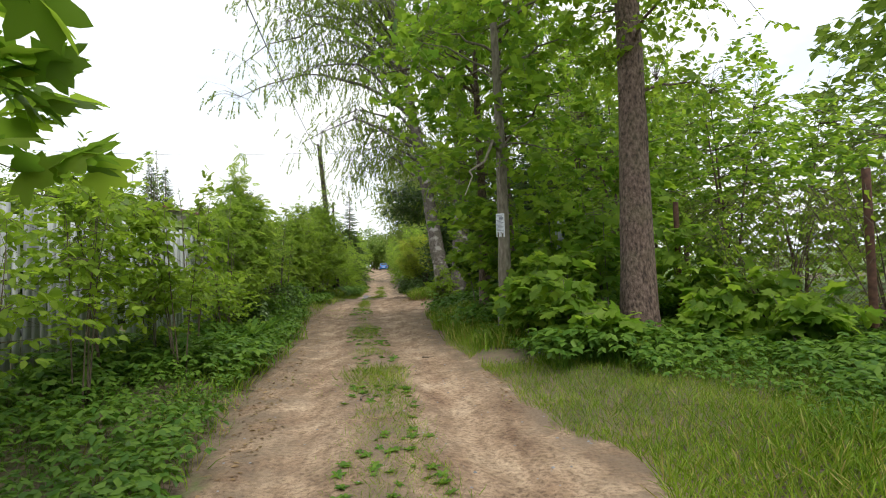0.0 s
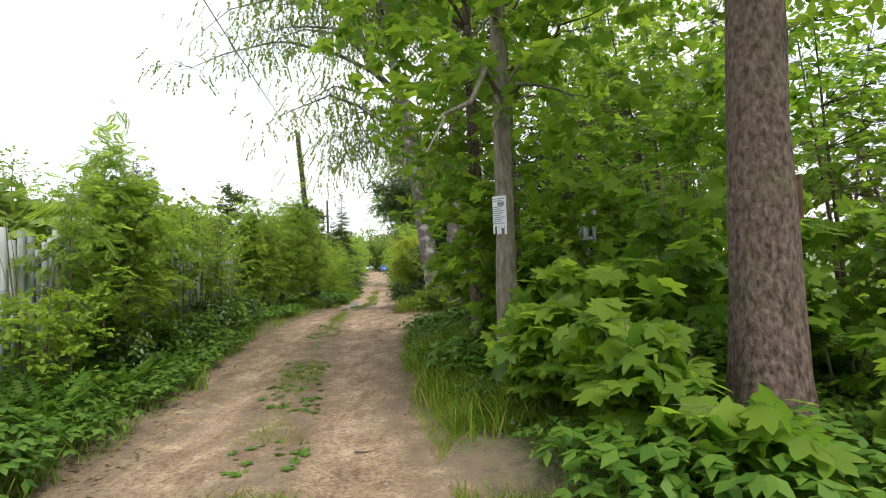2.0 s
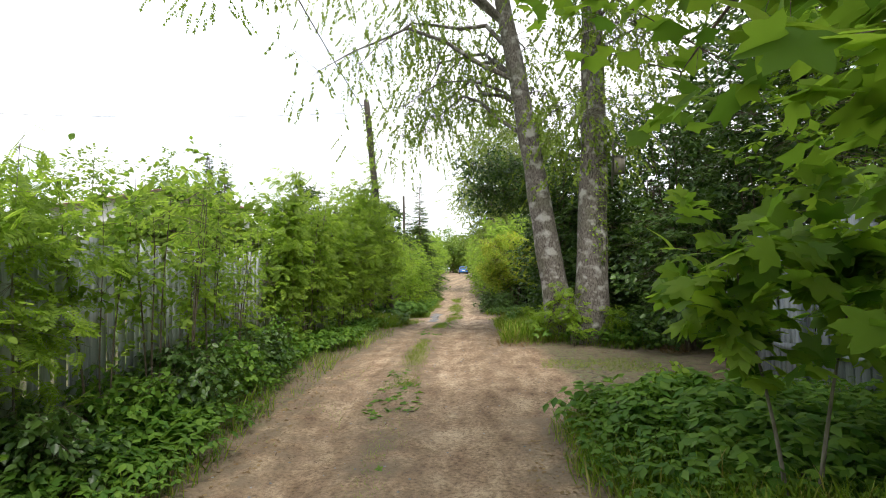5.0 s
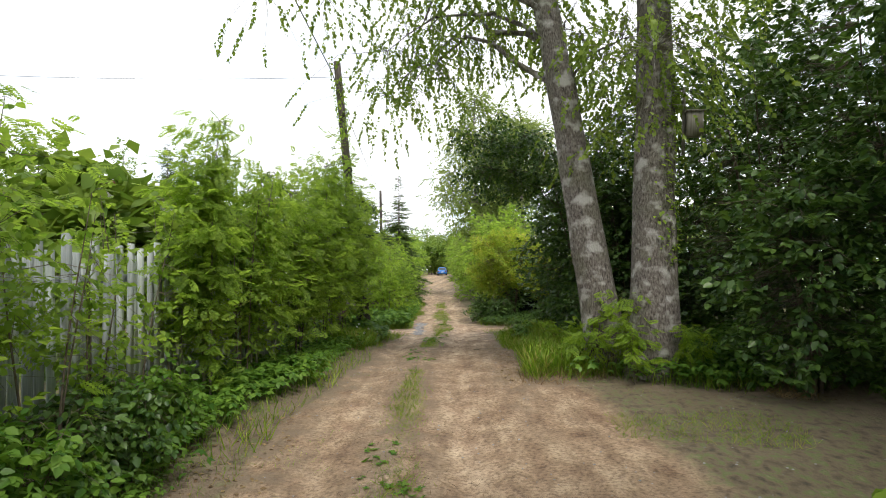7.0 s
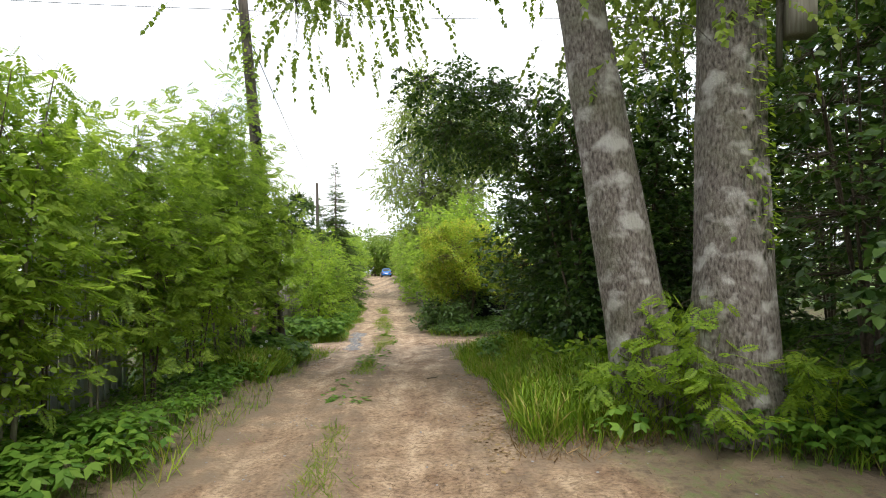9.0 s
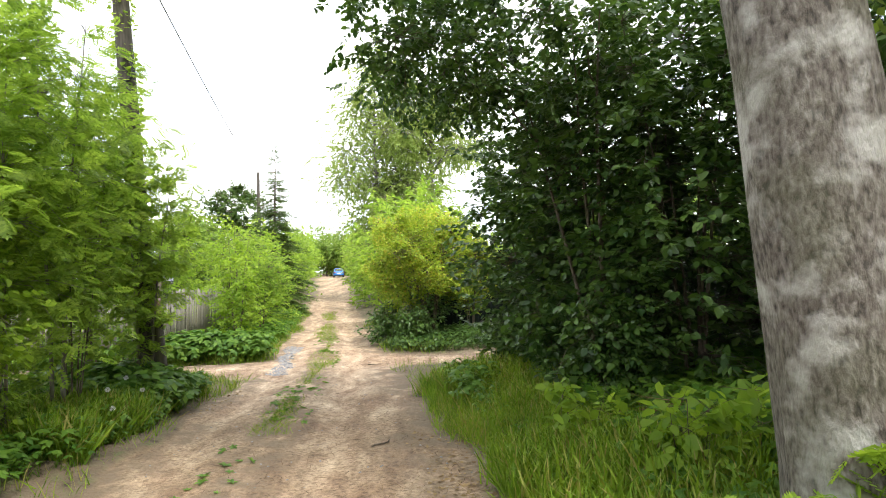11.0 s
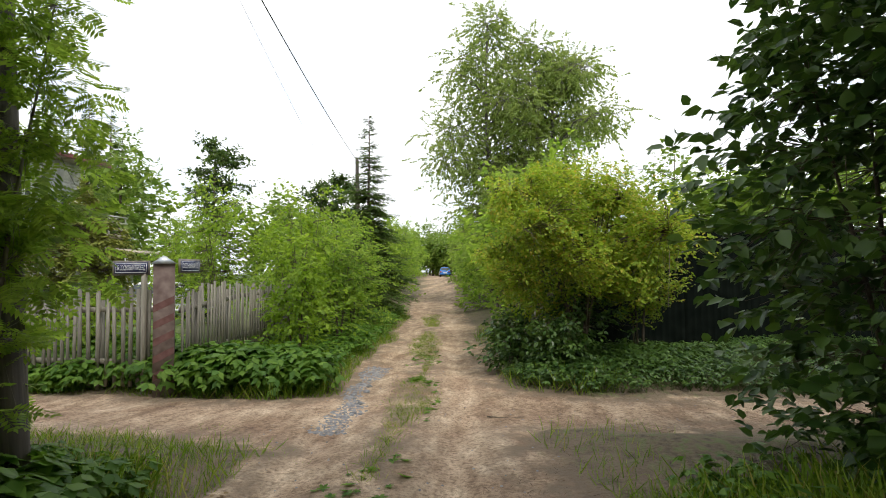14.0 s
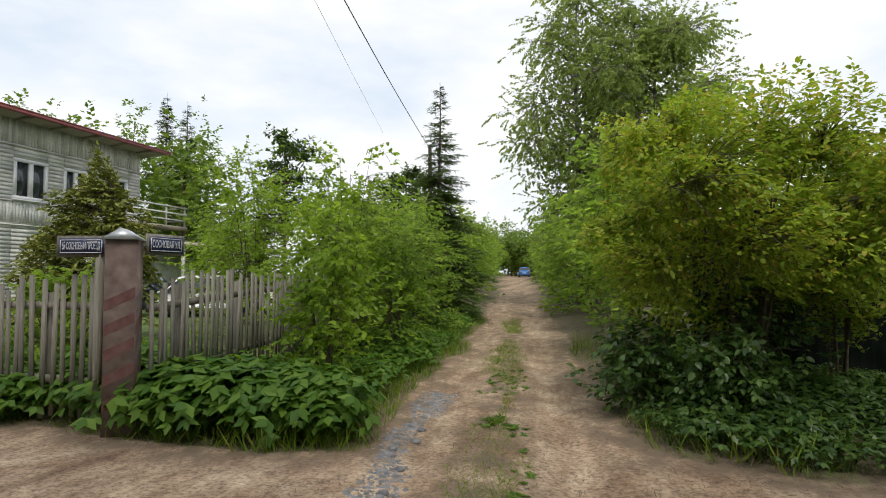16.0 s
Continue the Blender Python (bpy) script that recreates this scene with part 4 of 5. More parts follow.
field("goutweed_patch", "thick green weeds growing along the hedge foot", HERB, M_HERB, 21000, (-8.5, -1.0, 0.3, 34, 0.12, 2.6), (0.25, 0.5), 1, 0.25, lambda x, y, d, rng: d > np.where(y > 18.5, 0.5, 0.0) + 0.2 * wave(x, y, 1.9, 42) * (y > 18.5))
field("weed_patch", "mixed low green weeds under the trees", HERB, M_HERB, 30000, (-2.5, 9.0, 3.0, 36, 0.1, 6.5), (0.28, 0.58), 2, 0.25, right_weeds)
field("grass_verge", "long bright grass along the edge of the lane", BLADE, M_GRASS, 60000, (-3.2, 2.0, 12, 34.2, -0.05, 1.5), (0.15, 0.5), 3, 0.35, tall_grass)
field("grass_verge", "tall seeding grass and weeds on the verge", BLADE, M_GRASS, 30000, (-0.8, 2.8, 9.5, 18.6, 0.0, 1.6), (0.2, 0.55), 19, 0.4, lambda x, y, d, rng: d > rng.uniform(-0.1, 0.5, len(x)))
field("grass_verge", "short grass at the trodden edge of the lane", BLADE, M_GRASS, 95000, (0.0, 6.0, 1.6, 12, -0.2, 3.2), (0.08, 0.30), 13, 0.6, short_grass)
field("grass_verge", "grass growing along the hedge side of the lane", BLADE, M_GRASS, 50000, (-9.5, -1.0, 1.0, 50, 0.0, 0.7), (0.10, 0.36), 4, 0.45)
field("grass_verge", "tall grass under the dark bushes", BLADE, M_GRASS, 26000, (-2.4, 1.0, 25.5, 33.6, 0.1, 2.4), (0.25, 0.6), 16, 0.4)
field("grass_verge", "tall grass and weeds round the pole foot", BLADE, M_GRASS, 30000, (-8, -4.8, 29.3, 33.7, 0.3, 2.4), (0.25, 0.65), 17, 0.4)
field("weed_patch", "tall dark weeds round the pole foot", HERB, M_HERB, 2600, (-8, -5.2, 30.0, 33.6, 0.25, 2.6), (0.3, 0.6), 27)
field("dry_grass", "dry straw-coloured grass on the verge by the birches", BLADE, M_LITTER, 9000, (-1.6, 2.6, 23.4, 29.6, -0.25, 1.3), (0.1, 0.3), 28, 0.9, lambda x, y, d, rng: wave(x, y, 1.3, 29) > -0.2)
field("drive_grass", "thin worn grass on the earth drive", BLADE, M_GRASS, 16000, (-0.6, 2.8, 18.5, 25.5, -2.5, 0.1), (0.04, 0.12), 18, 0.9, lambda x, y, d, rng: wave(x, y, 1.4, 19) > 0.25)
field("nettle_bank", "tall dark nettles in front of the picket fence", HERB, M_HERB, 11000, (-15, -6.0, 37.6, 39.05, 0.0, 0.9), (0.36, 0.78), 15, 0.35, lambda x, y, d, rng: d > 0.22 + 0.22 * wave(x, y, 1.6, 41) + rng.normal(0, 0.12, len(x)))
field("corner_weeds", "dark green nettles and weeds below the picket fence", HERB, M_HERB, 9000, (-14, -5.0, 37, 56, 0.2, 3.0), (0.3, 0.65), 5)
field("grass_verge", "grass fringe round the street corner", BLADE, M_GRASS, 60000, (-13, -5.0, 33, 56, -0.12, 0.9), (0.08, 0.34), 14, 0.5)
# bird cherry leaf colour on these weeds holds the shade below the bush
field("weed_patch", "dark weeds at the foot of the golden bush, colour deepened for shade", HERB, M_DARKLEAF, 9000, (-3.5, 8, 37.9, 43.4, 0.2, 6.0), (0.16, 0.36), 6)
field("middle_grass", "patchy grass and plantain between the wheel ruts", BLADE, M_GRASS, 420000, (-7, 0.6, 1.5, 55, -9, -0.15), (0.05, 0.16), 8, 0.8, strip)
field("grass_tufts", "small stray grass tufts on the bare dirt", BLADE, M_GRASS, 60000, (-11, 3.0, 1.0, 40, -0.8, 0.0), (0.04, 0.12), 9, 0.9, tufts)

# ---- pole, fences and other built things ----
pole = thing("utility_pole", "dark leaning wooden utility pole with a bracket", "utility pole", "", pose(-0.4, 1.0, 0))
g = Geo()
zb = h1(-6.3, 33.0)
f = np.linspace(0, 1, 12)
g.tube(np.stack([-5.88 - 0.85 * f, 32.0 + 0.4 * f, zb - 0.2 + (9.2 - zb) * f], 1), 0.165 - 0.05 * f, 14)
part("shaft", g, M_POLE, pole, "", True)


def plank_fence(name, label, pts, height_m, width, gap, mat, gaps=0.0, z_off=0.08, pointed=False, seed=0, thick=0.022):
    rng = np.random.default_rng(seed)
    root = thing(name, label, "fence")
    pts = [np.array(p, float) for p in pts]
    g = Geo()
    for pa, pb in zip(pts, pts[1:]):
        d = pb - pa
        length = float(np.linalg.norm(d))
        ang = math.degrees(math.atan2(d[1], d[0]))
        za, zc = h1(*pa), h1(*pb)
        for f in (0.25, 0.8):
            rail = Geo()
            m = pose(pa[0], pa[1], 0, 0, 0, ang)
            v0, v1 = za + z_off + height_m * f, zc + z_off + height_m * f
            rail.add([(0, 0.016, v0), (length, 0.016, v1), (length, 0.056, v1), (0, 0.056, v0), (0, 0.016, v0 + 0.09), (length, 0.016, v1 + 0.09), (length, 0.056, v1 + 0.09), (0, 0.056, v0 + 0.09)], quads=[(3, 2, 1, 0), (4, 5, 6, 7), (0, 1, 5, 4), (1, 2, 6, 5), (2, 3, 7, 6), (3, 0, 4, 7)])
            ob = part("rail", rail, mat, root)
            ob.matrix_basis = m
        k = int(length / 2.4) + 1
        for s in range(k):
            post = Geo()
            q = pa + d * (s + 0.5) / k
            post.box((-0.05, 0.058, -0.3), (0.05, 0.158, height_m * 0.95))
            ob = part("post", post, mat, root)
            ob.matrix_basis = pose(q[0], q[1], h1(q[0], q[1]), 0, 0, ang)
        s = width / 2
        while s < length - width / 3:
            if rng.uniform() > gaps:
                if not PLANKS.get((name, seed)):
                    PLANKS[(name, seed)] = []
                    for v in range(4):
                        hh, wv = height_m * (1 + 0.03 * (v - 1.5)), width * (0.9 + 0.07 * v)
                        pg = Geo()
                        if pointed:
                            pg.add([(-wv / 2, -thick, 0), (wv / 2, -thick, 0), (wv / 2, -thick, hh - wv * 0.5), (0, -thick, hh), (-wv / 2, -thick, hh - wv * 0.5), (-wv / 2, 0, 0), (wv / 2, 0, 0), (wv / 2, 0, hh - wv * 0.5), (0, 0, hh), (-wv / 2, 0, hh - wv * 0.5)],
                                   tris=[(4, 2, 3), (9, 8, 7)], quads=[(0, 1, 2, 4), (6, 5, 9, 7), (1, 6, 7, 2), (2, 7, 8, 3), (3, 8, 9, 4), (4, 9, 5, 0)])
                        else:
                            pg.box((-wv / 2, -thick, 0), (wv / 2, 0, hh))
                        PLANKS[(name, seed)].append(pg.mesh("plank", mat))
                q = pa + d * s / length
                ob = new("picket" if pointed else "plank", PLANKS[(name, seed)][int(rng.integers(0, 4))])
                ob.parent = root
                ob.matrix_basis = pose(q[0], q[1], h1(q[0], q[1]) + z_off + rng.normal(0, 0.015), 0, 0, ang) @ pose(0, 0, 0, rng.normal(0, 0.8), rng.normal(0, 0.7), 0)
            s += width + gap * rng.uniform(0.6, 1.5)
    return root


PLANKS = {}
plank_fence("plank_fence", "tall weathered grey plank fence behind the shrubs", [(-4.75, 1.5), (-5.15, 9), (-5.3, 15.5), (-6.35, 21.8), (-7.0, 28)], 2.05, 0.13, 0.045, M_FENCE, 0.03, 0.1, False, 1)
plank_fence("picket_fence", "bare grey picket fence along the side street", [(-18, 39.05), (-8.75, 38.43)], 1.62, 0.062, 0.085, M_PICKET, 0.02, 0.05, False, 2)
plank_fence("picket_fence", "bare grey picket fence running along the lane", [(-8.35, 38.55), (-8.6, 41.45), (-9.2, 50.45)], 1.6, 0.06, 0.07, M_PICKET, 0.02, 0.05, False, 3)
plank_fence("board_fence", "blue-grey board fence beside the drive", [(3.15, 14.5), (2.78, 22.2)], 2.2, 0.14, 0.02, M_SHED, 0.0, 0.05, False, 4)

# dark fence of the plot past the crossing; tree shade is in its colour
dark = thing("steel_fence", "tall dark green sheet steel fence behind the bush, darkened for shade", "fence", "", pose(0, 0.45, 0))
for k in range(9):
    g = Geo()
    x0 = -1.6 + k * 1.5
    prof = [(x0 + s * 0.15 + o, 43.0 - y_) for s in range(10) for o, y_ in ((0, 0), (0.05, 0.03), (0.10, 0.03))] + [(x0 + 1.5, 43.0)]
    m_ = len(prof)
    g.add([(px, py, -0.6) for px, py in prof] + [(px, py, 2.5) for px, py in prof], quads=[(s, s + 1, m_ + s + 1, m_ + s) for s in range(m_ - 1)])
    part("panel", g, M_SHADEFENCE, dark)

# wires and the pole's fittings
g = Geo()
g.tube([(0, 0, 0), (0, 0, 0.7), (0, 0, 1.42), (0, 0, 1.45)], [0.10, 0.095, 0.09, 0.02], 10)
stub = part("stub_post", g, M_POLE, pole, "dark tarred stub post bound to the pole foot")
stub.matrix_basis = pose(-5.66, 31.9, zb - 0.2, 0, -5, 12)
g = Geo()
a_ = np.linspace(-1.4, 1.4, 10)
g.tube(np.stack([-6.4 + 0.16 * np.cos(a_) + 0.02, np.full(10, 32.1), 5.3 + 0.22 * np.sin(a_)], 1), np.full(10, 0.03), 6)
part("bracket", g, M_CABLE, pole, "black iron cable bracket")
g = Geo()
g.tube([(-6.95, 32.3, 8.75), (-6.72, 32.3, 8.78), (-6.66, 32.3, 8.92)], [0.02, 0.02, 0.02], 6)
part("hook", g, M_CABLE, pole)
g = Geo()
g.tube([(-6.66, 32.3, 8.88), (-6.66, 32.3, 8.93), (-6.66, 32.3, 9.0), (-6.66, 32.3, 9.05)], [0.02, 0.05, 0.045, 0.01], 8)
part("insulator", g, M_WHITE, pole)


def far_pole(x, y, label):
    root = thing("utility_pole", label, "utility pole")
    g = Geo()
    z = h1(x, y)
    g.tube([(x, y, z - 0.2), (x, y, z + 5), (x, y, 9.5)], [0.16, 0.14, 0.11], 10)
    part("shaft", g, M_POLE, root, "", True)


far_pole(-12.7, 66.45, "dark wooden utility pole behind the spruce")
far_pole(-2.0, -7.0, "dark wooden utility pole at the start of the lane")


def cable(label, p, q, sag, r=0.011):
    f = np.linspace(0, 1, 24)[:, None]
    pts = np.array(p) * (1 - f) + np.array(q) * f - np.array([0, 0, 1.0]) * sag * 4 * f * (1 - f)
    g = Geo()
    g.tube(pts, np.full(24, r), 5)
    tagged(part("overhead_cable", g, M_CABLE, None, label), category="cable", group="overhead cables")


cable("black overhead cable running on along the lane", (-7.32, 33.42, 8.7), (-12.7, 66.45, 9.3), 0.35, 0.017)
cable("thin grey overhead wire above the lane", (-7.4, 33.42, 9.0), (-15.8, 66.45, 10.5), 0.1, 0.006)
cable("black overhead cable slung over the lane", (-7.32, 33.42, 8.7), (-2.0, -7.0, 9.2), 0.5, 0.017)
cable("thin wire leading off to a plot", (-7.32, 33.4, 8.5), (-24.0, 29.45, 8.6), 0.25, 0.008)
cable("thin wire leading over the side street", (-7.32, 33.4, 8.5), (6.8, 34.45, 8.6), 0.25, 0.008)

# climbing greenery on the upper pole
g = Geo()
rng = np.random.default_rng(18)
f = rng.uniform(0.45, 0.93, 520)
an = rng.uniform(0, 6.28, 520)
pp = np.stack([-6.28 - 0.85 * f + 0.15 * np.cos(an), 33.0 + 0.4 * f + 0.15 * np.sin(an), zb - 0.2 + (9.2 - zb) * f], 1)
out = np.stack([np.cos(an), np.sin(an), np.full(520, -0.5)], 1)
scatter(g, OVATE, pp, out + rng.normal(0, 0.5, (520, 3)), np.array([0, 0, 1.0]) + 0.6 * out, rng.uniform(0.06, 0.13, 520))
tagged(part("climbing_ivy", g, M_LINDEN, None, "green creeper wound round the upper utility pole"), category="climber", kind="stuff")

# ---- notice on the maple ----
notice = thing("paper_notice", "weathered white paper notice with torn tear-off strips on a trunk", "notice")
PX, PY, PR = 1.22, 11.12, 0.158


def wrap(geo, a0, a1, z0, z1, r, steps=8):
    a = np.linspace(a0, a1, steps + 1)
    ring = lambda z, rr: np.stack([PX + 0.012 + rr * np.cos(a), PY + 0.005 + rr * np.sin(a), np.full(steps + 1, z)], 1)
    v = np.concatenate([ring(z0, r), ring(z1, r)])
    geo.add(v, quads=[(k, k + 1, steps + 2 + k, steps + 1 + k) for k in range(steps)])


A0, A1 = radians(185), radians(268)
g = Geo()
wrap(g, A0, A1, 2.13, 2.49, PR)
part("sheet", g, M_PAPER, notice)
for k, low in enumerate((2.045, 2.04, 2.125, 2.03, 2.035, 2.10, 2.03)):
    g = Geo()
    a = A0 + (A1 - A0) * k / 7
    wrap(g, a + 0.015, a + (A1 - A0) / 7 - 0.015, low, 2.13, PR + 0.002, 2)
    part("tear_strip", g, M_PAPER, notice)
for k in range(13):
    g = Geo()
    z = 2.455 - k * 0.0245
    if k in (2, 3):
        wrap(g, A0 + 0.75, A1 - 0.15, z - 0.012, z + 0.012, PR + 0.003)
    else:
        wrap(g, A0 + 0.15, A1 - 0.15 - 0.12 * (k % 3), z - 0.005, z + 0.005, PR + 0.003)
    part("text_line", g, M_INK, notice)

# ---- corner post with street signs ----
post = thing("corner_post", "square concrete corner post with faded red stripes and a metal cap", "post", "", pose(-8.54, 38.35, h1(-8.47, 38.43), 0, 0, 30))
PH = 1.80 - h1(-8.47, 38.43)
g = Geo()
g.box((-0.16, -0.16, -0.3), (0.16, 0.16, PH))
shaft = part("shaft", g, M_POST, post)
M_STRIPE = plain_material("faded_red_paint", (0.12, 0.05, 0.045), (0.19, 0.10, 0.09), 9, 0.9)
M_PALE = plain_material("faded_pink_paint", (0.14, 0.105, 0.09), (0.22, 0.175, 0.155), 9, 0.9)
for side, m in (("right", pose(0.1625, 0, 0, 0, 0, 90)), ("front", pose(0, -0.1625, 0))):
    for k in range(5):
        g = Geo()
        z = 0.25 + k * 0.28
        g.add([(-0.155, 0, z), (0.155, 0, z + 0.15), (0.155, 0, z + 0.27), (-0.155, 0, z + 0.12)], quads=[(0, 1, 2, 3)])
        if z + 0.29 < PH:
            ob = part("stripe", g, M_STRIPE if side == "front" else (M_STRIPE if k % 2 else M_PALE), post)
            ob.matrix_basis = m
g = Geo()
g.add([(-0.2, -0.2, PH), (0.2, -0.2, PH), (0.2, 0.2, PH), (-0.2, 0.2, PH), (0, -0.2, PH + 0.13), (0, 0.2, PH + 0.13)], tris=[(0, 1, 4), (2, 3, 5)], quads=[(1, 2, 5, 4), (3, 0, 4, 5), (3, 2, 1, 0)])
part("cap", g, M_STEEL, post, "grey sheet metal cap")


def street_sign(label, m, width, tall, text, size):
    root = thing("street_sign", label, "street sign", "street signs on the post", m)
    g = Geo()
    g.box((-width / 2 - 0.03, 0.006, -tall / 2 - 0.03), (width / 2 + 0.03, 0.03, tall / 2 + 0.03))
    part("backing_board", g, M_PICKET, root, "grey weathered wooden backing board")
    g = Geo()
    g.box((-width / 2, -0.002, -tall / 2), (width / 2, 0.006, tall / 2))
    part("plate", g, M_SIGN, root, "dark blue enamel plate")
    for z in (-1, 1):
        g = Geo()
        g.box((-width / 2 + 0.02, -0.005, z * (tall / 2 - 0.02) - 0.004), (width / 2 - 0.02, -0.002, z * (tall / 2 - 0.02) + 0.004))
        part("border_line", g, M_LETTER, root)
    for x in (-1, 1):
        g = Geo()
        g.box((x * (width / 2 - 0.02) - 0.004, -0.005, -tall / 2 + 0.025), (x * (width / 2 - 0.02) + 0.004, -0.002, tall / 2 - 0.025))
        part("border_line", g, M_LETTER, root)
    cu = bpy.data.curves.new("lettering", "FONT")
    cu.body, cu.size, cu.align_x, cu.align_y, cu.extrude, cu.space_character = text, size, "CENTER", "CENTER", 0.001, 0.92
    tmp = new("lettering", cu)
    me = bpy.data.meshes.new_from_object(tmp.evaluated_get(bpy.context.evaluated_depsgraph_get()))
    bpy.data.objects.remove(tmp)
    me.materials.clear()
    me.materials.append(M_LETTER)
    ob = new("lettering", me)
    ob.parent = root
    xs = [v.co.x for v in me.vertices]
    fit_w = (width - 0.08) / (max(xs) - min(xs))
    ob.matrix_basis = pose(0, -0.004, 0, 90) @ Matrix.Diagonal((min(fit_w, 1.0), 1.4, 1, 1))
    return root


street_sign("dark blue enamel street sign with white lettering beside the post", pose(-9.12, 38.31, 1.735, 0, 0, 12), 0.54, 0.19, "5й СОСНОВЫЙ ПРОЕЗД", 0.085)
street_sign("dark blue enamel street sign facing the lane beside the post", pose(-8.31, 38.75, 1.76, 0, 0, 84), 0.5, 0.19, "СОСНОВАЯ УЛ.", 0.085)
g = Geo()
g.box((-0.04, -0.02, -0.3), (0.04, 0.04, 1.75 - h1(-8.85, 38.4)))
arm = tagged(part("sign_stake", g, M_PICKET, None, "grey wooden stake carrying a street sign"), category="post")
arm.matrix_basis = pose(-8.93, 38.38, h1(-8.85, 38.4))

# ---- grey house ----
house = thing("house", "two-storey grey timber house with a red-edged shed roof", "house", "", pose(0, 0.45, 0))
HX, HZ = -23.0, h1(-23, 50.45)
WINDOWS = [(47.97, 49.3, 4.15, 5.62), (49.95, 51.05, 4.15, 5.62), (51.85, 53.1, 3.75, 5.62), (46.2, 47.2, 1.3, 2.7)]
ROW = [(43.0, 53.8)]


def wall_with_holes(geo, x0, x1, y0, y1, z0, z1, holes):
    ys = sorted({y0, y1, *[h[0] for h in holes], *[h[1] for h in holes]})
    zs = sorted({z0, z1, *[h[2] for h in holes], *[h[3] for h in holes]})
    for ya, yb in zip(ys, ys[1:]):
        for za, zb_ in zip(zs, zs[1:]):
            if not any(h[0] <= ya and yb <= h[1] and h[2] <= za and zb_ <= h[3] for h in holes):
                geo.box((x0, ya, za), (x1, yb, zb_))


g = Geo()
wall_with_holes(g, HX - 0.2, HX, 42.0, 53.8, HZ - 0.3, 7.1, WINDOWS)
part("front_wall", g, M_SIDING, house)
for nm, lo, hi in (("end_wall", (HX - 7, 53.6, HZ - 0.3), (HX - 0.2, 53.8, 7.0)), ("end_wall", (HX - 7, 42.0, HZ - 0.3), (HX - 0.2, 42.2, 7.0)), ("back_wall", (HX - 7.2, 42.0, HZ - 0.3), (HX - 7, 53.8, 6.2))):
    g = Geo()
    g.box(lo, hi)
    part(nm, g, M_SIDING, house)
# horizontal boards of the front, and the upright boards of the two bands
z = HZ + 0.3
while z < 6.05:
    if not 3.25 < z < 4.0:
        for ya, yb in ((42.0, 46.2), (46.2, 47.2), (47.2, 47.97), (47.97, 49.3), (49.3, 49.95), (49.95, 51.05), (51.05, 51.85), (51.85, 53.1), (53.1, 53.82)):
            if not any(h[0] <= ya and yb <= h[1] and h[2] - 0.13 < z < h[3] for h in WINDOWS):
                g = Geo()
                g.add([(HX + 0.003, ya, z), (HX + 0.026, ya, z), (HX + 0.012, ya, z + 0.135), (HX + 0.003, ya, z + 0.135), (HX + 0.003, yb, z), (HX + 0.026, yb, z), (HX + 0.012, yb, z + 0.135), (HX + 0.003, yb, z + 0.135)], quads=[(1, 5, 6, 2), (0, 4, 5, 1), (2, 6, 7, 3), (0, 1, 2, 3), (7, 6, 5, 4)])
                part("board", g, M_SIDING, house)
    z += 0.145
for lo_z, hi_z in ((3.28, 4.08), (6.12, 7.0)):
    y = 42.0
    while y < 53.7:
        g = Geo()
        g.box((HX + 0.003, y, lo_z), (HX + 0.028, min(y + 0.11, 53.8), hi_z))
        part("board", g, M_SIDING, house)
        y += 0.12
for z_ in (3.24, 4.09, 6.07):
    g = Geo()
    g.box((HX + 0.003, 42.0, z_ - 0.04), (HX + 0.06, 53.82, z_ + 0.01))
    part("band_board", g, M_SIDING, house)
# roof: falls to the back, deep eave on rafters in front
g = Geo()
g.add([(HX + 0.95, 41.2, 7.06), (HX + 0.95, 54.6, 7.06), (HX - 8, 54.6, 6.2), (HX - 8, 41.2, 6.2), (HX + 0.95, 41.2, 7.1), (HX + 0.95, 54.6, 7.1), (HX - 8, 54.6, 6.24), (HX - 8, 41.2, 6.24)], quads=[(3, 2, 1, 0), (4, 5, 6, 7), (0, 1, 5, 4), (1, 2, 6, 5), (2, 3, 7, 6), (3, 0, 4, 7)])
roof = part("roof", g, M_TANBOARD, house, "tan board soffit under a thin roof")
g = Geo()
g.add([(HX + 1.0, 41.15, 7.105), (HX + 1.0, 54.65, 7.105), (HX - 8.05, 54.65, 6.245), (HX - 8.05, 41.15, 6.245), (HX + 1.0, 41.15, 7.14), (HX + 1.0, 54.65, 7.14), (HX - 8.05, 54.65, 6.28), (HX - 8.05, 41.15, 6.28)], quads=[(3, 2, 1, 0), (4, 5, 6, 7), (0, 1, 5, 4), (1, 2, 6, 5), (2, 3, 7, 6), (3, 0, 4, 7)])
part("roof_sheet", g, M_RED, house, "dark red metal roof sheet")
g = Geo()
g.box((HX + 0.955, 41.2, 6.96), (HX + 0.985, 54.6, 7.1))
part("fascia", g, M_RED, house, "red painted fascia board")
for k in range(9):
    g = Geo()
    g.box((HX + 0.03, 42.3 + k * 1.4, 6.93), (HX + 0.94, 42.37 + k * 1.4, 7.04))
    part("rafter", g, M_TANBOARD, house)
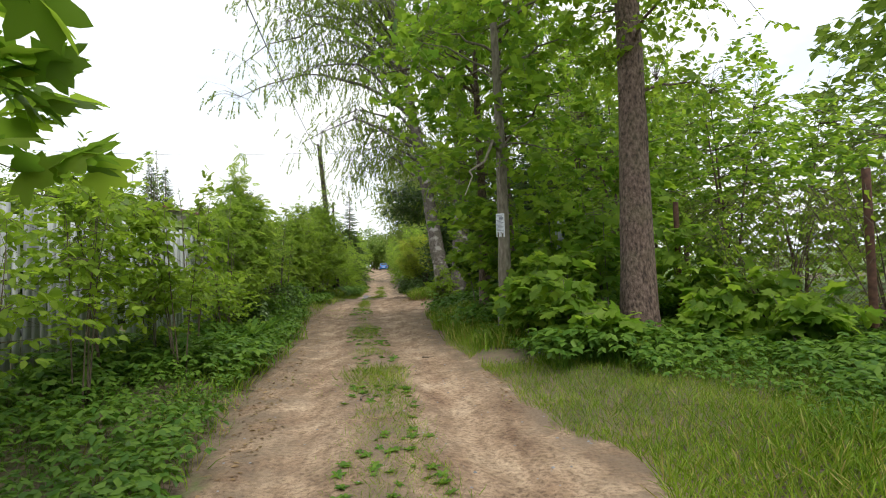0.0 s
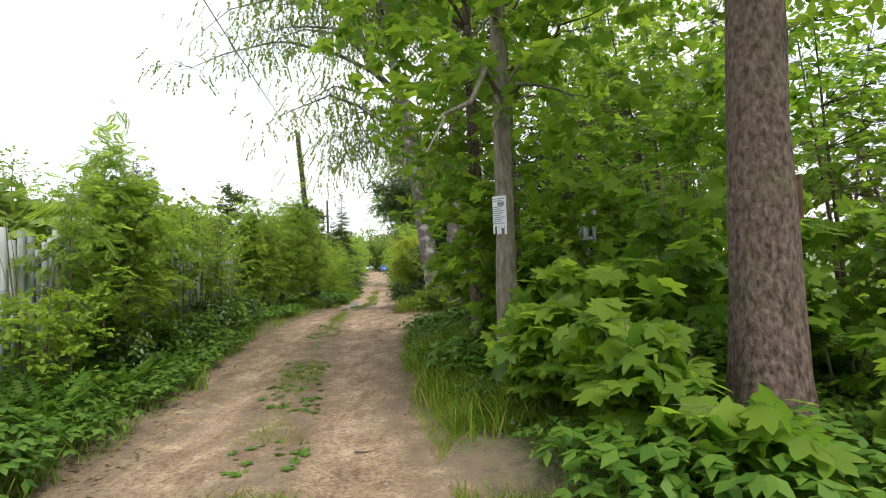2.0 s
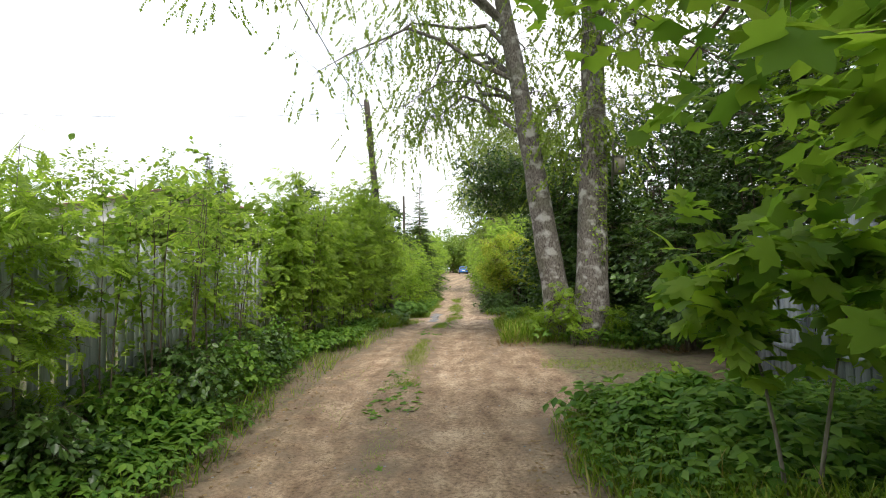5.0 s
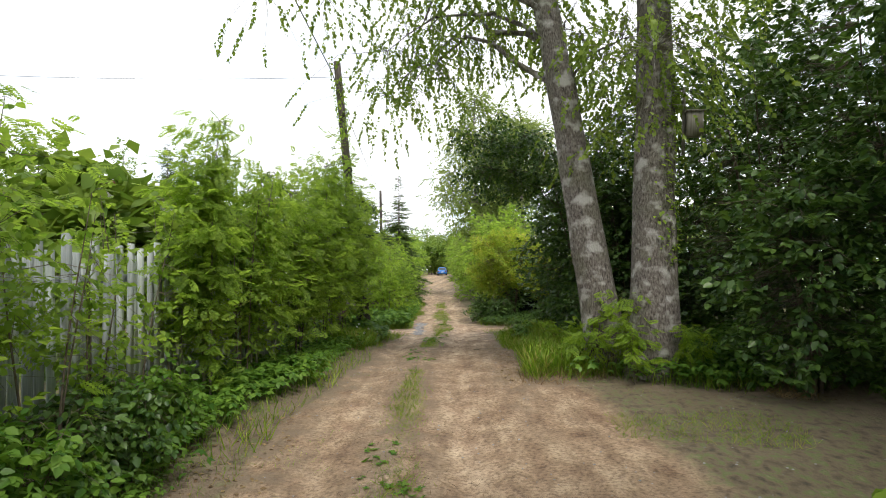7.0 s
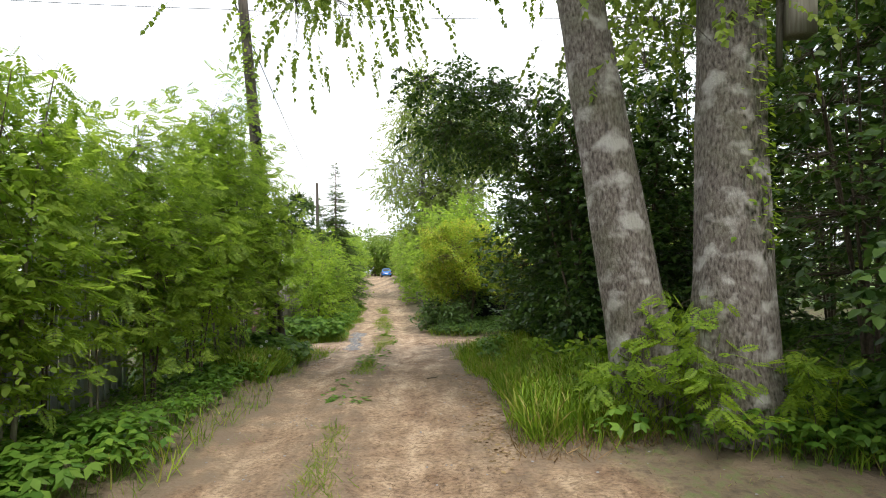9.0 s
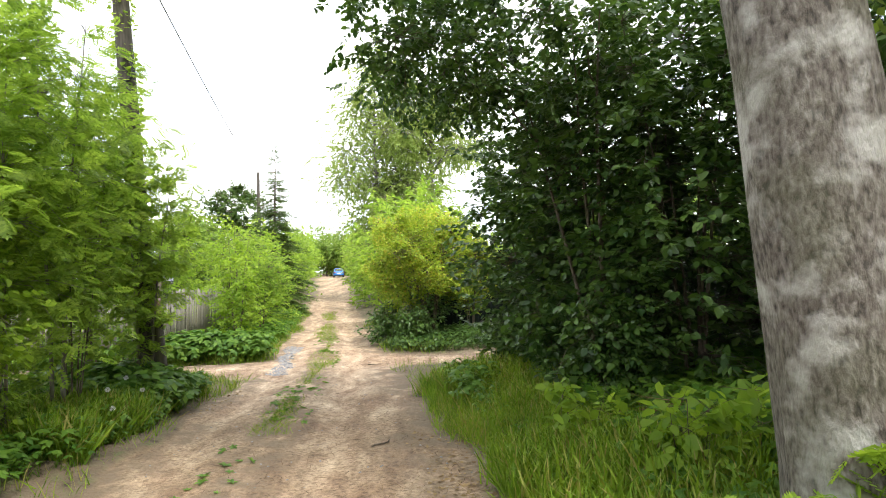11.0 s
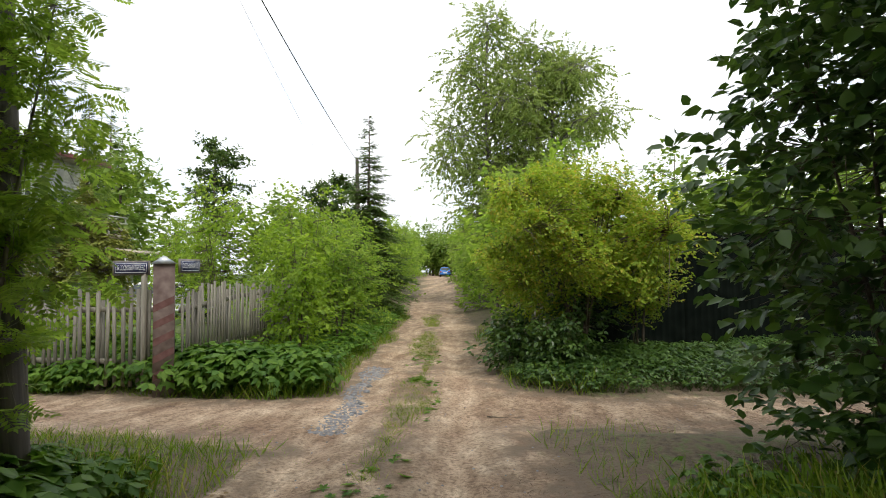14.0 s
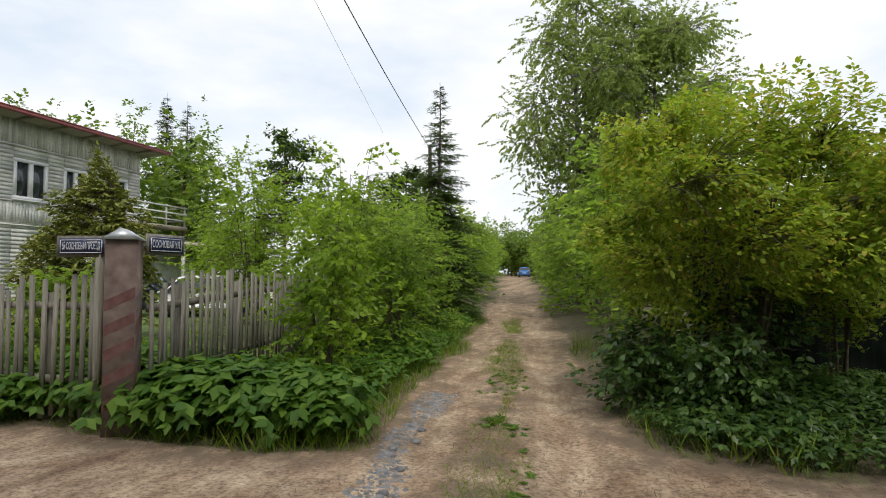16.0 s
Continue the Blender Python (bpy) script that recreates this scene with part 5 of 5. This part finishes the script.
for (ya, yb, za, zc) in WINDOWS:
    win = new("window")
    win.parent = house
    for lo, hi in (((ya, za), (yb, za + 0.12)), ((ya, zc - 0.12), (yb, zc)), ((ya, za + 0.12), (ya + 0.13, zc - 0.12)), ((yb - 0.13, za + 0.12), (yb, zc - 0.12)), (((ya + yb) / 2 - 0.08, za + 0.12), ((ya + yb) / 2 + 0.08, zc - 0.12))):
        g = Geo()
        g.box((HX - 0.08, lo[0], lo[1]), (HX + 0.035, hi[0], hi[1]))
        part("frame", g, M_WHITE, win)
    for s_, e_ in ((ya + 0.08, (ya + yb) / 2 - 0.05), ((ya + yb) / 2 + 0.05, yb - 0.08)):
        g = Geo()
        g.box((HX - 0.06, s_, za + 0.08), (HX - 0.05, e_, zc - 0.08))
        part("pane", g, M_GLASS, win)
        g = Geo()
        n_ = 9
        yy = np.linspace(s_, s_ + (e_ - s_) * 0.55, n_)
        v = [(HX - 0.16 + 0.02 * (k % 2), q, z_) for z_ in (za + 0.1, zc - 0.1) for k, q in enumerate(yy)]
        g.add(v, quads=[(k, k + 1, n_ + k + 1, n_ + k) for k in range(n_ - 1)])
        part("curtain", g, M_WHITE, win)
    g = Geo()
    g.box((HX + 0.03, ya - 0.05, za - 0.05), (HX + 0.14, yb + 0.05, za - 0.01))
    part("sill", g, M_WHITE, win)
# balcony at the corner, with its porch roof
g = Geo()
g.box((HX + 0.03, 51.4, 3.55), (HX + 1.3, 55.4, 3.7))
balcony = part("balcony", g, M_TANBOARD, house, "small timber balcony at the corner")
for z_ in (3.95, 4.25, 4.55):
    for lo, hi in (((HX + 1.24, 51.4, z_), (HX + 1.28, 55.4, z_ + 0.06)), ((HX + 0.03, 55.34, z_), (HX + 1.24, 55.38, z_ + 0.06))):
        g = Geo()
        g.box(lo, hi)
        part("railing", g, M_SIDING, balcony)
for y_ in (51.45, 52.8, 54.1, 55.3):
    g = Geo()
    g.box((HX + 1.2, y_ - 0.04, 3.7), (HX + 1.24, y_ + 0.04, 4.64))
    part("baluster", g, M_SIDING, balcony)
g = Geo()
g.add([(HX + 0.03, 53.9, 3.1), (HX + 2.4, 53.9, 2.75), (HX + 2.4, 57.5, 2.75), (HX + 0.03, 57.5, 3.1), (HX + 0.03, 53.9, 3.2), (HX + 2.4, 53.9, 2.85), (HX + 2.4, 57.5, 2.85), (HX + 0.03, 57.5, 3.2)], quads=[(3, 2, 1, 0), (4, 5, 6, 7), (0, 1, 5, 4), (1, 2, 6, 5), (2, 3, 7, 6), (3, 0, 4, 7)])
part("porch_roof", g, M_TANBOARD, house)
for y_ in (54.1, 57.3):
    g = Geo()
    g.box((HX + 2.1, y_ - 0.06, HZ - 0.2), (HX + 2.22, y_ + 0.06, 2.8))
    part("porch_post", g, M_SIDING, house)
g = Geo()
g.box((HX + 0.05, 53.85, HZ - 0.3), (HX + 0.2, 57.4, 3.1))
part("porch_wall", g, M_SIDING, house)

# plants round the house and corner
plant("thuja_bush", "rounded brownish-green thuja in front of the house", "bush", -14.4, 43.55, 4.0, 1.3, SMALL, M_THUJA, 0.12, 1900, 9, 0.3, 3, 0.05, 0.03, M_BARK, 610, inner=0.7, peak=0.35, skirt=True)
plant("green_shrub", "low yellow-green shrub behind the picket fence", "shrub", -11.3, 40.05, 1.9, 0.9, OVATE, M_LINDEN, 0.1, 260, 8, 0.35, 6, 0.014, 0.05, M_TWIG, 611, group=G_SHRUBS)
for k, (x, y, h) in enumerate([(-0.05, 25.6, 1.3), (0.35, 25.0, 1.1), (-0.45, 25.9, 0.8), (1.25, 24.95, 1.0), (0.2, 25.3, 1.7)]):
    plant("rowan_sprout", "small rowan sprout at the foot of the birches", "shrub", x, y, h, 0.4, ROWAN, M_LINDEN, 0.2, 26, 4, 0.3, 3, 0.008, 0.2, M_TWIG, 620 + k, group=G_SHRUBS)
for k, (x, y, h) in enumerate([(-0.6, 28.75, 0.7), (-0.2, 27.5, 0.8), (0.4, 27.4, 0.9), (1.2, 19.4, 0.5), (0.9, 18.9, 0.4)]):
    plant("maple_sprout", "low maple sprout with pale green leaves on the verge", "shrub", x, y, h, 0.4, OVATE, M_LINDEN, 0.13, 40, 4, 0.25, 4, 0.006, 0.1, M_TWIG, 630 + k, group=G_SHRUBS)

# ivy on the upright birch, and the box hung on it
g = Geo()
rng = np.random.default_rng(8)
m_ = 420
zz, an = rng.uniform(1.8, 7.5, m_), rng.normal(-0.9, 0.35, m_) + 0.25 * np.sin(np.linspace(0, 30, m_))
tr = 0.425 * (1 - 0.82 * zz / 16.7) + 0.03
pp = np.stack([0.74 + 0.6 * zz / 16.7 + tr * np.cos(an), 25.6 + 0.2 * zz / 16.7 + tr * np.sin(an), zz + h1(0.74, 25.6)], 1)
out = np.stack([np.cos(an), np.sin(an), np.full(m_, -0.4)], 1)
scatter(g, OVATE, pp, out + rng.normal(0, 0.5, (m_, 3)), np.array([0, 0, 1.0]) + out * 0.6, rng.uniform(0.05, 0.1, m_))
tagged(part("climbing_ivy", g, M_LINDEN, None, "thin climbing greenery on the birch trunk"), category="climber", kind="stuff")
box_ = thing("nest_box", "grey weathered board nest box fixed to a birch", "nest box", "", pose(1.52, 25.42, 4.2, 0, 3, -8))
g = Geo()
g.box((-0.13, -0.11, 0), (0.13, 0.11, 0.42))
part("body", g, M_PICKET, box_)
g = Geo()
g.box((-0.15, -0.14, 0.422), (0.15, 0.12, 0.445))
part("lid", g, M_PICKET, box_)
g = Geo()
g.box((-0.19, 0.05, -0.3), (-0.135, 0.09, 0.9))
part("backing_slat", g, M_PICKET, box_)

# ---- wire-mesh fence on the right ----
mesh_fence = thing("chain_link_fence", "rusty chain-link fence with brown steel posts", "fence")
FA, FB, FH = np.array((5.75, 5.6)), np.array((4.35, 10.4)), 2.15
fl = float(np.linalg.norm(FB - FA))
zf = h1(5.2, 7.6)


def on_fence(u, z):
    q = FA + (FB - FA) * (np.asarray(u)[:, None] / fl)
    return np.stack([q[:, 0], q[:, 1], zf + 0.05 + np.asarray(z)], 1)


net = Geo()
for s_ in (1, -1):
    c = np.arange(-FH, fl + FH, 0.075)
    u0, u1 = c, c + FH
    lo, hi = np.clip(u0, 0, fl), np.clip(u1, 0, fl)
    ok_ = hi - lo > 0.02
    lo, hi, u0 = lo[ok_], hi[ok_], u0[ok_]
    za, zc = lo - u0, hi - u0
    if s_ < 0:
        za, zc = FH - za, FH - zc
    sticks(net, on_fence(lo, za), on_fence(hi, zc), 0.0022, 0.0022)
part("mesh_panel", net, M_RUST, mesh_fence)
for u in (1.46, fl):
    q = FA + (FB - FA) * u / fl
    g = Geo()
    g.tube([(q[0], q[1] + 0.05, zf - 0.4), (q[0], q[1] + 0.05, zf + 1.0), (q[0], q[1] + 0.05, zf + 2.3)], [0.05, 0.05, 0.05], 10)
    part("post", g, M_RUST, mesh_fence, "", True)

# ---- cars ----


def car(label, m, paint):
    root = thing("car", label, "car", "parked cars", m)
    prof = [(-2.0, 0.32), (-2.05, 0.62), (-1.98, 0.88), (-1.62, 0.97), (-1.25, 1.40), (-0.4, 1.46), (0.35, 1.40), (0.95, 0.98), (1.85, 0.82), (2.05, 0.60), (2.0, 0.32)]
    secs = [(-0.80, 0.93), (-0.78, 1.0), (-0.5, 1.02), (0.5, 1.02), (0.78, 1.0), (0.80, 0.93)]
    v, q = [], []
    for w_, s_ in secs:
        for px, pz in prof:
            inset = 1 - 0.22 * max(0, pz - 0.9) / 0.5
            v.append((px * (0.97 + 0.03 * s_), w_ * inset, 0.32 + (pz - 0.32) * s_))
    n_ = len(prof)
    for k in range(len(secs) - 1):
        for e in range(n_ - 1):
            q.append((k * n_ + e, k * n_ + e + 1, (k + 1) * n_ + e + 1, (k + 1) * n_ + e))
        q.append((k * n_, (k + 1) * n_, (k + 1) * n_ + n_ - 1, k * n_ + n_ - 1))
    g = Geo()
    g.add(v, quads=q)
    for k in (0, len(secs) - 1):
        c = [k * n_ + e for e in range(n_)]
        g.t.append(np.array([(c[0], c[e], c[e + 1]) for e in range(1, n_ - 1)]))
    body = part("body", g, paint, root, "", True)
    for pts in ([(-1.66, -0.60, 1.01), (-1.66, 0.60, 1.01), (-1.31, 0.55, 1.37), (-1.31, -0.55, 1.37)], [(0.98, 0.60, 1.02), (0.98, -0.60, 1.02), (0.40, -0.55, 1.42), (0.40, 0.55, 1.42)]):
        g = Geo()
        o = np.array([-0.02 if pts[0][0] < 0 else 0.03, 0, 0.02])
        g.add([np.array(p) + o for p in pts], quads=[(0, 1, 2, 3)])
        part("windscreen", g, M_GLASS, root)
    for s_ in (-1, 1):
        g = Geo()
        g.add([(-1.4, s_ * 0.815, 1.0), (0.75, s_ * 0.815, 1.0), (0.3, s_ * 0.70, 1.36), (-1.15, s_ * 0.70, 1.36)], quads=[(0, 1, 2, 3)])
        part("side_window", g, M_GLASS, root)
        for x_ in (-1.25, 1.3):
            w = Geo()
            w.tube([(x_, s_ * 0.64, 0.31), (x_, s_ * 0.66, 0.31), (x_, s_ * 0.82, 0.31), (x_, s_ * 0.84, 0.31)], [0.2, 0.31, 0.31, 0.2], 18)
            wh = part("wheel", w, M_TYRE, root, "", True)
            w = Geo()
            w.tube([(x_, s_ * 0.80, 0.31), (x_, s_ * 0.842, 0.31), (x_, s_ * 0.846, 0.31)], [0.19, 0.19, 0.01], 14)
            part("rim", w, M_STEEL, wh)
        g = Geo()
        g.box((-2.07, s_ * 0.62 - 0.12, 0.66), (-2.0, s_ * 0.62 + 0.12, 0.86))
        part("tail_light", g, M_RED, root)
        g = Geo()
        g.box((1.93, s_ * 0.58 - 0.16, 0.62), (2.04, s_ * 0.58 + 0.16, 0.76))
        part("headlight", g, M_WHITE, root)
    for x_ in (-2.08, 2.02):
        g = Geo()
        g.box((x_ - 0.06, -0.78, 0.34), (x_ + 0.08, 0.78, 0.52))
        part("bumper", g, M_CABLE if paint is not M_CARPAINT else M_CARPAINT, root)
    g = Geo()
    g.box((-2.15, -0.26, 0.55), (-2.12, 0.26, 0.66))
    part("number_plate", g, M_WHITE, root)
    return root


car("bright blue hatchback parked at the end of the lane", pose(-12.25, 116.45, h1(-12.25, 116.45), 0, 0, 97), M_CARPAINT)
car("white car parked in the plot behind the fence", pose(-16.4, 51.05, h1(-16.4, 51.05), 0, 0, 20), M_WHITE)
car("dark blue car parked in the plot behind the fence", pose(-19.4, 50.65, h1(-19.4, 50.65), 0, 0, 15), M_SIGN)

# ---- small things on the ground ----


def scree(name, label, mat, count, region, size, seed, gate=None):
    rng = np.random.default_rng(seed)
    ico = np.array([(1, 0, 0), (0.3, 0.95, 0), (-0.8, 0.55, 0.05), (-0.8, -0.6, 0), (0.35, -0.9, 0), (0.5, 0.3, 0.55), (-0.4, 0.25, 0.6), (0.05, -0.5, 0.55)])
    tri = [(0, 1, 5), (1, 2, 6), (1, 6, 5), (2, 3, 6), (3, 4, 7), (3, 7, 6), (4, 0, 7), (0, 5, 7), (5, 6, 7)]
    x, y = rng.uniform(region[0], region[1], count), rng.uniform(region[2], region[3], count)
    if gate is not None:
        k = gate(x, y)
        x, y = x[k], y[k]
    m = len(x)
    an = rng.uniform(0, 6.28, m)
    d = np.stack([np.cos(an), np.sin(an), rng.normal(0, 0.15, m)], 1)
    g = Geo()
    scatter(g, (ico, tri, ()), np.stack([x, y, height(x, y) - 0.004], 1), d, np.array([0, 0, 1.0]) + rng.normal(0, 0.15, (m, 3)), rng.uniform(size[0], size[1], m))
    return tagged(part(name, g, mat, None, label), category="stones", kind="stuff")


scree("gravel_patch", "loose grey gravel washed into the wheel rut", M_STONE, 9000, (-6.2, -4.4, 36.2, 41.65), (0.01, 0.034), 1, lambda x, y: np.abs(x + 5.3 + 0.11 * (y - 38.45) - 0.1 * wave(x, y, 2)) < (0.24 + 0.12 * wave(x, y, 3, 1)) * np.abs(np.modf(np.sin(x * 912.7 + y * 733.1) * 4375.8)[0]) ** 0.8)
scree("pebbles", "scattered small pebbles on the dirt lane", M_STONE, 2600, (-6, 2, 1, 42), (0.006, 0.02), 2, lambda x, y: off_road(x, y) < 0)
for k, (x, y, s_) in enumerate([(-5.22, 38.95, 0.06), (-5.35, 38.55, 0.045), (-5.1, 38.05, 0.05), (-5.28, 39.4, 0.05), (-5.02, 37.45, 0.04)]):
    g = Geo()
    rng = np.random.default_rng(k)
    lat = np.linspace(-1.2, 1.5, 6)
    g.tube(np.stack([np.zeros(6), np.zeros(6), np.sin(lat) * s_ * 0.6], 1), np.maximum(np.cos(lat), 0.06) * s_, 9, 0.2, rng)
    ob = tagged(part("stone", g, M_STONE, None, "rough grey stone lying on the ground"), category="stone", group="loose stones")
    ob.matrix_basis = pose(x, y, h1(x, y) + s_ * 0.25, 0, 0, k * 50)


def litter(name, label, shape, mat, count, region, size, seed, gate, lift=0.006):
    rng = np.random.default_rng(seed)
    x, y = rng.uniform(region[0], region[1], count), rng.uniform(region[2], region[3], count)
    k = gate(x, y)
    x, y = x[k], y[k]
    m = len(x)
    an = rng.uniform(0, 6.28, m)
    d = np.stack([np.cos(an), np.sin(an), rng.normal(0, 0.1, m)], 1)
    g = Geo()
    scatter(g, shape, np.stack([x, y, height(x, y) + lift], 1), d, np.array([0, 0, 1.0]) + rng.normal(0, 0.25, (m, 3)), rng.uniform(size[0], size[1], m))
    return tagged(part(name, g, mat, None, label), category="litter", kind="stuff")


TWIGLET = (np.array([(0, -0.02, 0), (0, 0.02, 0), (0.5, 0.05, 0.03), (0.5, 0.01, 0.03), (1, 0.0, 0.0)]), [(3, 2, 4)], [(0, 1, 2, 3)])
litter("dry_twigs", "small dry twigs and needles strewn on the dirt", TWIGLET, M_DEBRIS, 60000, (-6, 3, 1, 40), (0.025, 0.13), 21, lambda x, y: (off_road(x, y) < 0.1) & (wave(x, y, 1.1, 15) + 0.6 * wave(x, y, 3.2, 25) > 0.0))
litter("dead_leaves", "dry brown leaves lying along the verge", SMALL, M_LITTER, 16000, (-2.5, 3.2, 6, 29), (0.03, 0.07), 22, lambda x, y: (off_road(x, y) > -0.45) & (off_road(x, y) < 0.55) & (wave(x, y, 1.0, 16) > -0.25))
litter("dead_leaves", "dry brown leaves under the hedge", SMALL, M_LITTER, 20000, (-7, -1.2, 1, 34), (0.03, 0.07), 23, lambda x, y: (off_road(x, y) > -0.35) & (off_road(x, y) < 0.5) & (wave(x, y, 1.0, 17) > -0.1))
ROSETTE = (np.concatenate([OVATE[0] * (1, 0.8, 1) @ np.array([[math.cos(a), math.sin(a), 0.25], [-math.sin(a), math.cos(a), 0], [0, 0, 1]]) for a in (0.2, 1.4, 2.5, 3.7, 5.0)]), (), [tuple(i_ + 6 * k for i_ in q) for k in range(5) for q in OVATE[2]])
litter("plantain_rosettes", "flat plantain rosettes between the ruts", ROSETTE, M_HERB, 11000, (-7, 1.5, 1, 45), (0.03, 0.08), 24, lambda x, y: (np.abs(x - np.interp(y, *MIDDLE)) < 0.4) & (wave(x, y, 1.9, 7) > 0.05) & (off_road(x, y) < 0))
for k, (x, y, ln, an) in enumerate([(1.15, 5.35, 0.42, -30), (-2.6, 29.65, 0.3, 60), (-3.1, 37.15, 0.5, 5), (-0.4, 9.5, 0.3, 20), (-2.4, 18.5, 0.28, 170), (-1.0, 6.4, 0.35, 80)]):
    g = Geo()
    f = np.linspace(0, 1, 6)
    g.tube(np.stack([ln * f, 0.03 * np.sin(f * 5 + k), 0.012 + 0.006 * np.cos(f * 4)], 1), 0.011 - 0.005 * f, 6)
    ob = tagged(part("fallen_stick", g, M_TWIG, None, "short broken stick lying on the dirt", True), category="stick", group="fallen sticks")
    ob.matrix_basis = pose(x, y, h1(x, y), 0, 0, an)

# heap of dry brushwood beside the dark bush
rng = np.random.default_rng(41)
g = Geo()
m_ = 420
an, rr = rng.uniform(0, 6.28, m_), 0.75 * rng.uniform(0, 1, m_) ** 0.6
p0 = np.stack([0.55 + rr * np.cos(an), 28.95 + rr * np.sin(an), np.zeros(m_)], 1)
p0[:, 2] = height(p0[:, 0], p0[:, 1]) + rng.uniform(0.0, 1, m_) * 0.38 * (1 - rr / 0.85)
tw = rng.uniform(0, 6.28, m_)
p1 = p0 + np.stack([np.cos(tw), np.sin(tw), rng.normal(0, 0.18, m_)], 1) * rng.uniform(0.2, 0.6, m_)[:, None]
p1[:, 2] = np.maximum(p1[:, 2], height(p1[:, 0], p1[:, 1]) + 0.01)
sticks(g, p0, p1, rng.uniform(0.003, 0.007, m_), 0.002)
heap = part("brush_heap", g, M_LITTER, None, "heap of dry brown brushwood on the verge")
tagged(heap, category="brushwood", kind="stuff")

# ferns at the hedge foot and under the dark bush
def fern(x, y, size, seed):
    rng = np.random.default_rng(seed)
    root = thing("fern", "green fern with long arching fronds at the hedge foot", "fern", "ferns", pose(x, y, h1(x, y)))
    for k in range(8):
        an = k * 0.785 + rng.uniform(-0.2, 0.2)
        g = Geo()
        scatter(g, FERN, np.array([[0.03 * math.cos(an), 0.03 * math.sin(an), 0.0]]), np.array([[math.cos(an), math.sin(an), rng.uniform(0.8, 1.5)]]), np.array([[0, 0, 1.0]]), [size * rng.uniform(0.8, 1.15)])
        part("frond", g, M_HERB, root)


for k, (x, y, size) in enumerate([(-3.85, 11.6, 0.65), (-4.1, 12.7, 0.7), (-4.45, 14.4, 0.65), (-4.85, 16.6, 0.7), (-3.6, 9.9, 0.6), (0.05, 29.9, 0.6), (0.2, 30.8, 0.6)]):
    fern(x, y, size, 70 + k)

# dandelion clocks by the hedge
M_FLUFF = plain_material("seed_fluff", (0.6, 0.6, 0.58), (0.75, 0.75, 0.72), 60, 0.9)
dandelion = None
for k, (x, y, h) in enumerate([(-5.75, 31.35, 0.42), (-5.95, 30.85, 0.46), (-5.6, 31.85, 0.38), (-6.1, 31.65, 0.5), (-5.6, 30.25, 0.36), (-5.85, 32.45, 0.42)]):
    root = thing("dandelion", "dandelion gone to seed with a white round head", "flower", "dandelions", pose(x, y, h1(x, y)))
    g = Geo()
    g.tube([(0, 0, -0.02), (0.02, 0, h * 0.6), (0.01, 0.01, h)], [0.004, 0.004, 0.003], 5)
    part("stalk", g, M_GRASS, root)
    g = Geo()
    rng = np.random.default_rng(k)
    d = unit(rng.normal(0, 1, (120, 3)))
    scatter(g, SMALL, np.array([0.01, 0.01, h]) + d * 0.012, d, rng.normal(0, 1, (120, 3)), np.full(120, 0.024))
    part("seed_head", g, M_FLUFF, root)
# small blue flowers in the verge
M_BLUE = plain_material("blue_petal", (0.12, 0.16, 0.5), (0.2, 0.25, 0.6), 60, 0.7)
rng = np.random.default_rng(31)
x, y = rng.uniform(0.0, 2.2, 160), rng.uniform(7.5, 14.5, 160)
keep = (off_road(x, y) > 0.4) & (off_road(x, y) < 1.3)
x, y = x[keep], y[keep]
g = Geo()
scatter(g, ROSETTE, np.stack([x, y, height(x, y) + rng.uniform(0.15, 0.3, len(x))], 1), np.tile((1.0, 0, 0), (len(x), 1)), np.tile((0, 0, 1.0), (len(x), 1)), np.full(len(x), 0.014))
tagged(part("forget_me_nots", g, M_BLUE, None, "tiny blue flowers scattered in the verge"), category="flowers", kind="stuff")

plant("maple_sapling", "maple bough with broad leaves reaching over the verge", "shrub", -2.85, 1.65, 3.3, 1.75, MAPLE, M_MAPLE, 0.19, 170, 5, 0.35, 3, 0.02, 0.5, M_GREYBARK, 640, group=G_SHRUBS, inner=0.3)
for k, (x, y, h) in enumerate([(-25.0, 70.45, 12.0), (-17.5, 76.45, 10.0)]):
    plant("pine_tree", "tall pine with a rounded dark crown", "tree", x, y, h, 2.6, SMALL, M_SPRUCE, 0.3, 700, 8, 0.7, 1, 0.16, 0.45, M_BARK, 650 + k, group=G_TREES, boughs=20, cluster=0.6)
